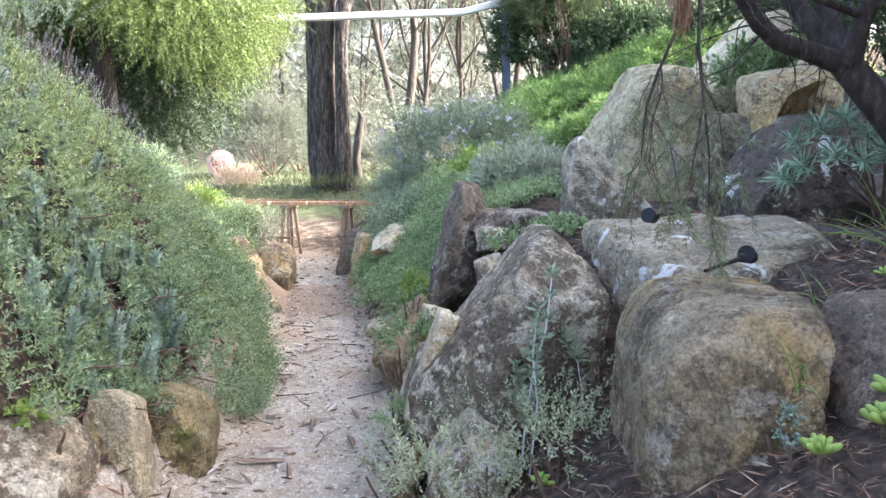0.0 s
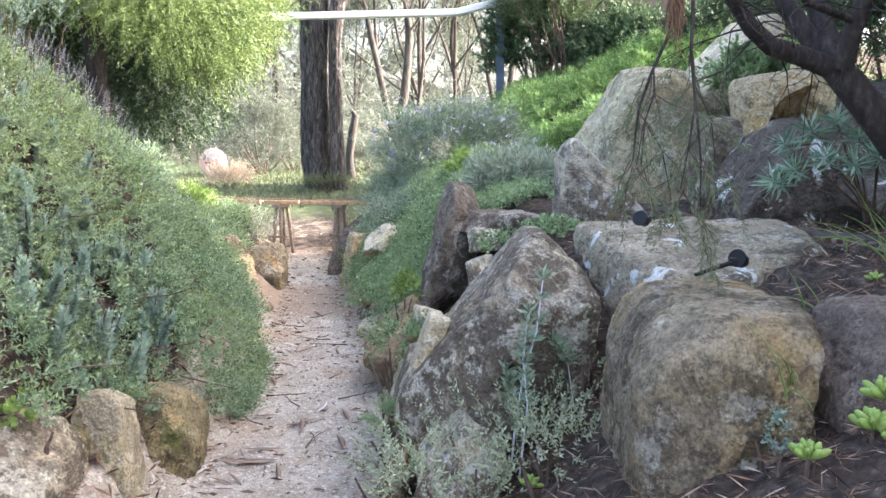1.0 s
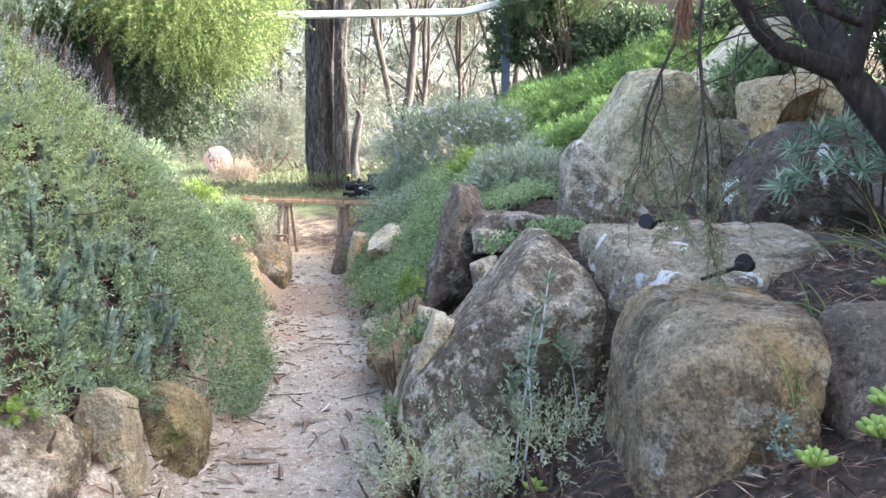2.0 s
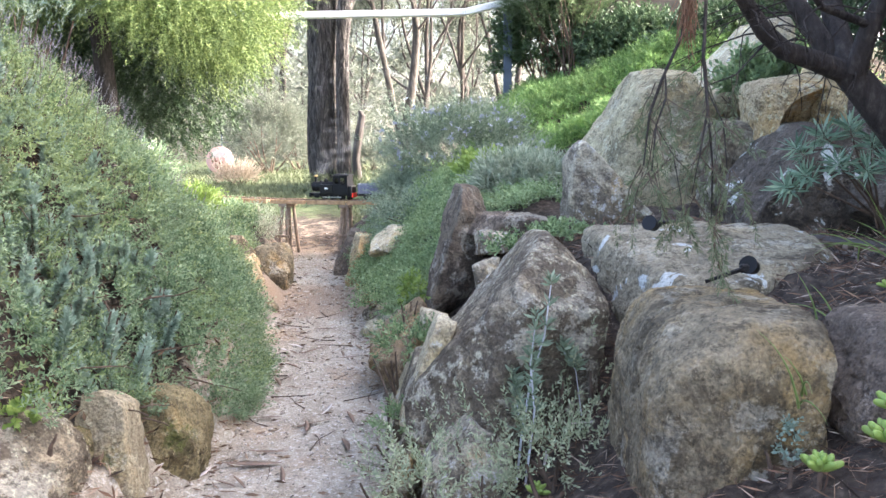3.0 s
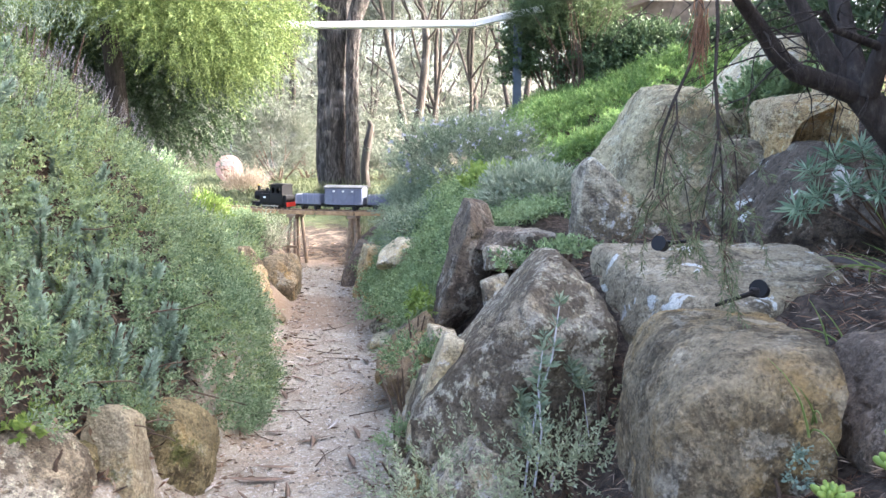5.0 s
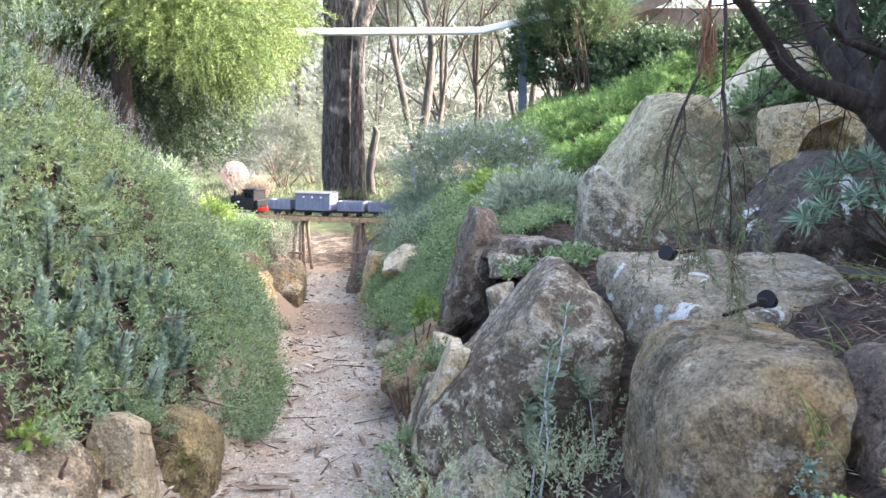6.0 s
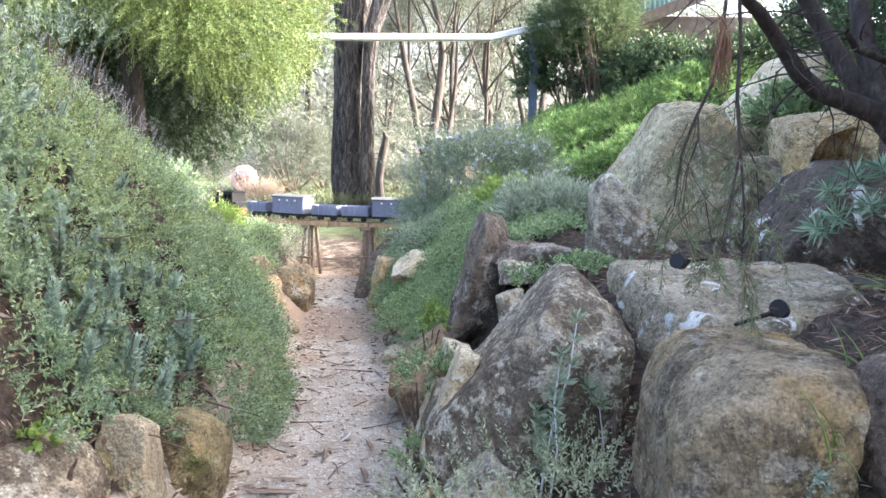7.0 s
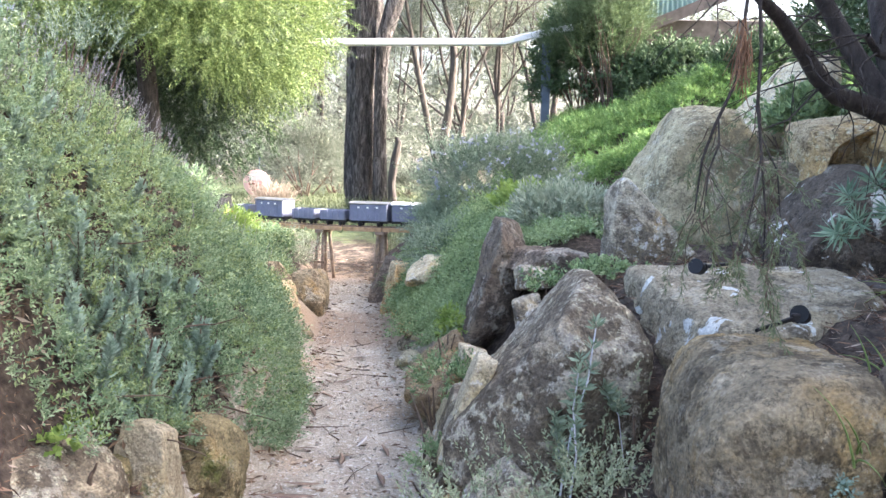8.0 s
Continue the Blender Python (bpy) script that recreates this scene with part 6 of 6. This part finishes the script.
def strap_tuft(c, n, length, seed, lean=(0, 0, 1), label="tuft of long green strappy leaves by the track"):
    rng = np.random.default_rng(seed)
    t = tagged(new("grass_tuft"), label, "grass")
    for i in range(n):
        w = wand(np.array(c) + rng.normal(size=3) * [0.015, 0.015, 0], np.array(lean) + rng.normal(size=3) * 0.45, length * (0.6 + 0.6 * rng.random()), 0.0022, rng, 8, 0.03, 0.10, 0.12)[0]
        v, f = tubes([w], 4)
        mesh_part("blade", v, f, L_STRAP, t, smooth=True)


strap_tuft((0.964, 1.850, 0.575), 8, 0.22, 171, (-0.5, 0, 0.9))
strap_tuft((0.706, 1.620, 0.526), 4, 0.12, 172, (-0.1, 0, 1))
strap_tuft((0.956, 2.100, 0.594), 4, 0.14, 173, (-0.6, 0, 0.7))
strap_tuft((0.533, 1.330, 0.468), 4, 0.16, 174, (-0.2, -0.1, 1), "thin grass blades leaning on the boulder")


# ---------------------------------------------------------------- lamps and track on the upper ledge
M_GRIT = Mat("grit stones", 0.9)
M_GRIT.color(M_GRIT.ramp(M_GRIT.island(), (0, (0.25, 0.205, 0.16)), (0.5, (0.37, 0.33, 0.275)), (1, (0.60, 0.54, 0.47))))
M_GRIT = M_GRIT.mat

M_BALLAST = Mat("ballast stones", 0.9)
M_BALLAST.color(M_BALLAST.ramp(M_BALLAST.island(), (0, (0.05, 0.042, 0.036)), (0.6, (0.14, 0.12, 0.10)), (1, (0.27, 0.24, 0.21))))
M_BALLAST = M_BALLAST.mat


def stones(rng, c, r):
    """Small angular stones at c with radii r; returns verts, triangles."""
    n = len(c)
    o = np.array([[1, 0, 0], [-0.5, 0.87, 0], [-0.5, -0.87, 0], [0.1, 0.1, 0.8], [0, 0, -0.6]])
    V = (c[:, None] + o[None] * r[:, None, None] * (0.7 + 0.6 * rng.random((n, 5, 1)))).reshape(-1, 3)
    i = np.arange(n)[:, None, None] * 5
    return V, (i + np.array([[0, 1, 3], [1, 2, 3], [2, 0, 3], [1, 0, 4], [2, 1, 4], [0, 2, 4]])).reshape(-1, 3)


def spot(head, tip, seed):
    """A black garden spotlight on its spike, tipped over."""
    t = tagged(new("garden_spotlight"), "small black plastic garden spotlight lying on the rocks", "lamp", "garden spotlights")
    h, e = Vector(head), Vector(tip)
    a = (h - e).normalized()
    face = Vector((-0.55, -0.70, 0.30)).normalized()
    bm = bmesh.new()
    rod(bm, h - face * 0.014, h + face * 0.012, 0.013, 0.016, 16)
    rod(bm, h - face * 0.020, h - face * 0.014, 0.008, 0.013, 16)
    part("head", bm, M_BLACK, t)
    bm = bmesh.new()
    rod(bm, h + face * 0.012, h + face * 0.015, 0.0172, 0.0172, 16)
    part("bezel", bm, M_BLACK, t)
    bm = bmesh.new()
    rod(bm, e, h - a * 0.016, 0.0035, 0.005, 8)
    part("spike", bm, M_BLACK, t)
    bm = bmesh.new()
    box(bm, h - a * 0.017, (0.018, 0.014, 0.016), 0.003)
    part("bracket", bm, M_BLACK, t)


spot((0.572, 1.680, 0.615), (0.473, 1.620, 0.598), 1)
spot((0.466, 2.020, 0.655), (0.548, 2.080, 0.657), 2)


def ledge_track():
    t = tagged(new("railway_track"), "weathered miniature railway track crossing the upper ledge", "railway track")
    a, b = Vector((0.750, 2.629, 0.570)), Vector((1.139, 2.092, 0.570))
    d = (b - a).normalized()
    s = Vector((-d.y, d.x, 0))
    n = int((b - a).length / 0.03)
    for k in (-1, 1):
        bm = bmesh.new()
        q = s * 0.0225 * k
        m = Matrix.Translation((a + b) / 2 + q + Vector((0, 0, 0.012))) @ d.to_track_quat("X", "Z").to_matrix().to_4x4()
        box(bm, (0, 0, 0), ((b - a).length, 0.003, 0.007), 0.0006, m)
        part("rail", bm, M_BOARD, t)
    for i in range(n):
        bm = bmesh.new()
        m = Matrix.Translation(a + d * (i + 0.5) * (b - a).length / n) @ d.to_track_quat("X", "Z").to_matrix().to_4x4()
        box(bm, (0, 0, 0.002), (0.014, 0.085, 0.011), 0.001, m)
        part("sleeper", bm, M_TIMBER2, t)
    rng = np.random.default_rng(77)
    n = 1800
    q = rng.random(n) * (b - a).length
    w = rng.normal(size=n) * 0.05
    x, y = a.x + d.x * q + s.x * w, a.y + d.y * q + s.y * w
    stuff("ballast", stones(rng, np.stack([x, y, np.maximum(height(x, y), 0.562)], -1), 0.004 + 0.004 * rng.random(n)), M_BALLAST, "grey gravel ballast round the miniature track", "gravel")


ledge_track()


# ---------------------------------------------------------------- litter on the path and in the mulch
def litter():
    rng = np.random.default_rng(181)

    def strips(n, x, y, l0, l1, wide, lift=0.002, tilt=0.12):
        a = rng.random(n) * 6.28
        way = np.stack([np.cos(a), np.sin(a), rng.normal(size=n) * tilt], -1)
        L = l0 + (l1 - l0) * rng.random(n) ** 2
        return leaves(np.stack([x, y, height(x, y) + lift + 0.004 * rng.random(n)], -1), way, L, L * wide, rng, 0.12)

    n = 2400
    y = 1.6 + 5.5 * rng.random(n) ** 1.4
    edge = np.where(rng.random(n) < 0.6, np.clip(rng.normal(size=n) * 0.12, -0.4, 0.4), rng.random(n) - 0.5)
    x = (path_left(y) + path_right(y)) / 2 + (path_right(y) - path_left(y)) * np.where(edge > 0, 0.5 - edge, -0.5 - edge)
    stuff("leaf_litter", strips(n, x, y, 0.008, 0.04, 0.25), M_DRYLEAF, "dry gum leaf fragments scattered along the path", "leaf litter")
    n = 26000
    x = path_right(1.8) + 1.5 * rng.random(n)
    y = 1.0 + 1.9 * rng.random(n)
    stuff("mulch", strips(n, x, y, 0.012, 0.055, 0.07, 0.003, 0.45), M_MULCH, "brown needle and bark mulch between the rocks", "mulch")
    n = 8000
    y = 1.6 + 1.3 * rng.random(n)
    x = path_left(y) - 0.85 * rng.random(n)
    stuff("mulch", strips(n, x, y, 0.012, 0.05, 0.16, 0.003, 0.45), M_MULCH, "dark leaf mulch at the foot of the bank", "mulch")
    n = 5200
    y = 1.6 + 4.5 * rng.random(n) ** 1.5
    x = path_left(y) + (path_right(y) - path_left(y)) * rng.random(n)
    r = 0.0015 + 0.0055 * rng.random(n) ** 3
    stuff("grit", stones(rng, np.stack([x, y, height(x, y) + r * 0.3], -1), r), M_GRIT, "small stones and grit lying on the path", "gravel")


litter()


def fallen_leaf(c, length, turn, seed, tone=0):
    """A curled gum leaf lying on the ground."""
    rng = np.random.default_rng(seed)
    n = 9
    V = []
    for i in range(n):
        q = i / (n - 1)
        w = length * 0.085 * math.sin(math.pi * min(1, q * 0.93 + 0.05)) ** 0.8
        x = (q - 0.5) * length
        y = 0.18 * length * (q - 0.5) ** 2 * rng.choice([1.0])
        z = 0.004 + 0.05 * length * (q - 0.4) ** 2
        V += [(x, y - w, z + 0.25 * w), (x, y, z), (x, y + w, z + 0.25 * w), (x, y, z + 0.0012)]
    Fc = []
    for i in range(n - 1):
        a = i * 4
        Fc += [(a, a + 4, a + 5, a + 1), (a + 1, a + 5, a + 6, a + 2), (a, a + 3, a + 7, a + 4), (a + 3, a + 2, a + 6, a + 7)]
    ob = mesh_part("fallen_leaf", V, Fc, (M_LEAF_BROWN, M_LEAF_PALE)[tone], smooth=True)
    x, y = c
    ob.matrix_basis = pose(x, y, float(height(x, y)) + 0.003, rng.normal() * 6, rng.normal() * 6, turn)
    return tagged(ob, ("dry brown gum leaf lying on the path", "pale bleached gum leaf lying on the ground")[tone], "leaf", "fallen leaves")


M_LEAF_BROWN = make_plain("dry brown leaf", (0.20, 0.135, 0.095), 0.75, 0, 0.3, 40)
M_LEAF_PALE = make_plain("bleached leaf", (0.52, 0.47, 0.43), 0.75, 0, 0.15, 40)


def fallen_leaves():
    rng = np.random.default_rng(191)
    fallen_leaf((-0.49, 2.27), 0.15, 12, 1)
    fallen_leaf((-0.60, 2.20), 0.07, 70, 2, 1)
    fallen_leaf((-0.68, 2.12), 0.06, 60, 3, 1)
    fallen_leaf((0.30, 1.80), 0.09, 15, 4, 1)
    fallen_leaf((0.21, 1.78), 0.06, 80, 5, 1)
    for i in range(46):
        y = 1.9 + 3.0 * rng.random() ** 1.3
        q = rng.random()
        x = float(path_left(y)) + (0.06 + 0.88 * q) * float(path_right(y) - path_left(y))
        fallen_leaf((x, y), 0.045 + 0.06 * rng.random(), rng.random() * 180, 10 + i, int(rng.random() < 0.2))
    for i in range(22):
        y = 1.9 + 2.4 * rng.random()
        x = float(path_left(y)) + 0.9 * rng.random() * float(path_right(y) - path_left(y))
        a = rng.random() * 6.28
        L = 0.06 + 0.12 * rng.random()
        w = wand((0, 0, 0.004), (math.cos(a), math.sin(a), 0.0), L, 0.0022, rng, 5, 0.16)[0]
        w = [(np.array([p[0], p[1], 0.004 + 0.2 * abs(p[2])]), r) for p, r in w]
        ob = mesh_part("twig", *tubes([w], 5), M_TWIG)
        ob.location = (x, y, float(height(x, y)))
        tagged(ob, "thin crooked brown twig lying on the path", "twig", "fallen twigs")


fallen_leaves()

# ---------------------------------------------------------------- steam
STEAM = []


def steam():
    m = Mat("thin steam", 1.0)
    m.color((0.85, 0.87, 0.9))
    clear = m.nt.nodes.new("ShaderNodeBsdfTransparent")
    mixer = m.nt.nodes.new("ShaderNodeMixShader")
    mixer.inputs[0].default_value = 0.020
    m.link(clear.outputs[0], mixer.inputs[1])
    m.link(m.bsdf.outputs[0], mixer.inputs[2])
    m.link(mixer.outputs[0], m.nt.nodes["Material Output"].inputs[0])
    rng = np.random.default_rng(201)
    kinds = []
    for k in range(5):
        n = 300
        c = rng.normal(size=(n, 3)) * 0.42
        c = c[np.linalg.norm(c, axis=1) < 1.0] * [0.062, 0.034, 0.030]
        v, f = leaves(c, unit(rng, len(c)), 0.006, 0.006, rng)
        kinds.append(mesh_part("steam_puff", v, f, m.mat))
    for i in range(170):
        ob = kinds[i] if i < 5 else new("steam_puff", kinds[i % 5].data)
        tagged(ob, "thin white puff of steam drifting from the locomotive", "steam", "steam puffs", "stuff")
        STEAM.append((ob, 0.6 + 6.6 * (i / 170) ** 0.9, rng.normal(size=3), rng.random()))


steam()

# ---------------------------------------------------------------- what moves
FRONT_AT_3_5, SPEED = -0.966, 0.231


def motions():
    """The train runs steadily over the bridge, its wheels turning."""
    for e, off, n in TRAIN:
        rows = []
        for k in range(33):
            t = k * 0.25
            x = FRONT_AT_3_5 - SPEED * (t - 3.5) + off
            rows.append((t, track_frame(x)))
        walk(e, rows)
    for ob, x, r in SPINS:
        rows, step = [], 8.0 / 150
        for k in range(151):
            rows.append((k * step, Matrix.Translation((x, 0, r)) @ Matrix.Rotation(-SPEED * k * step / r, 4, "Y")))
        walk(ob, rows)
    for ob, born, drift, q in STEAM:
        rows = []
        for k in range(41):
            t = k * 0.2
            age = max(0.0, t - born)
            s = min(t, born)
            m = track_frame(FRONT_AT_3_5 - SPEED * (s - 3.5) + (0.130 if age == 0 else 0.037))
            up = 0.075 if age == 0 else 0.16 + (0.26 + 0.10 * q) * age
            wide = 0.012 + 0.07 * age ** 1.4
            rows.append((t, Matrix.Translation(m.translation + Vector(((drift[0] * wide + 0.03 * age) * (age > 0), drift[1] * wide * (age > 0), up)))))
        walk(ob, rows)


motions()
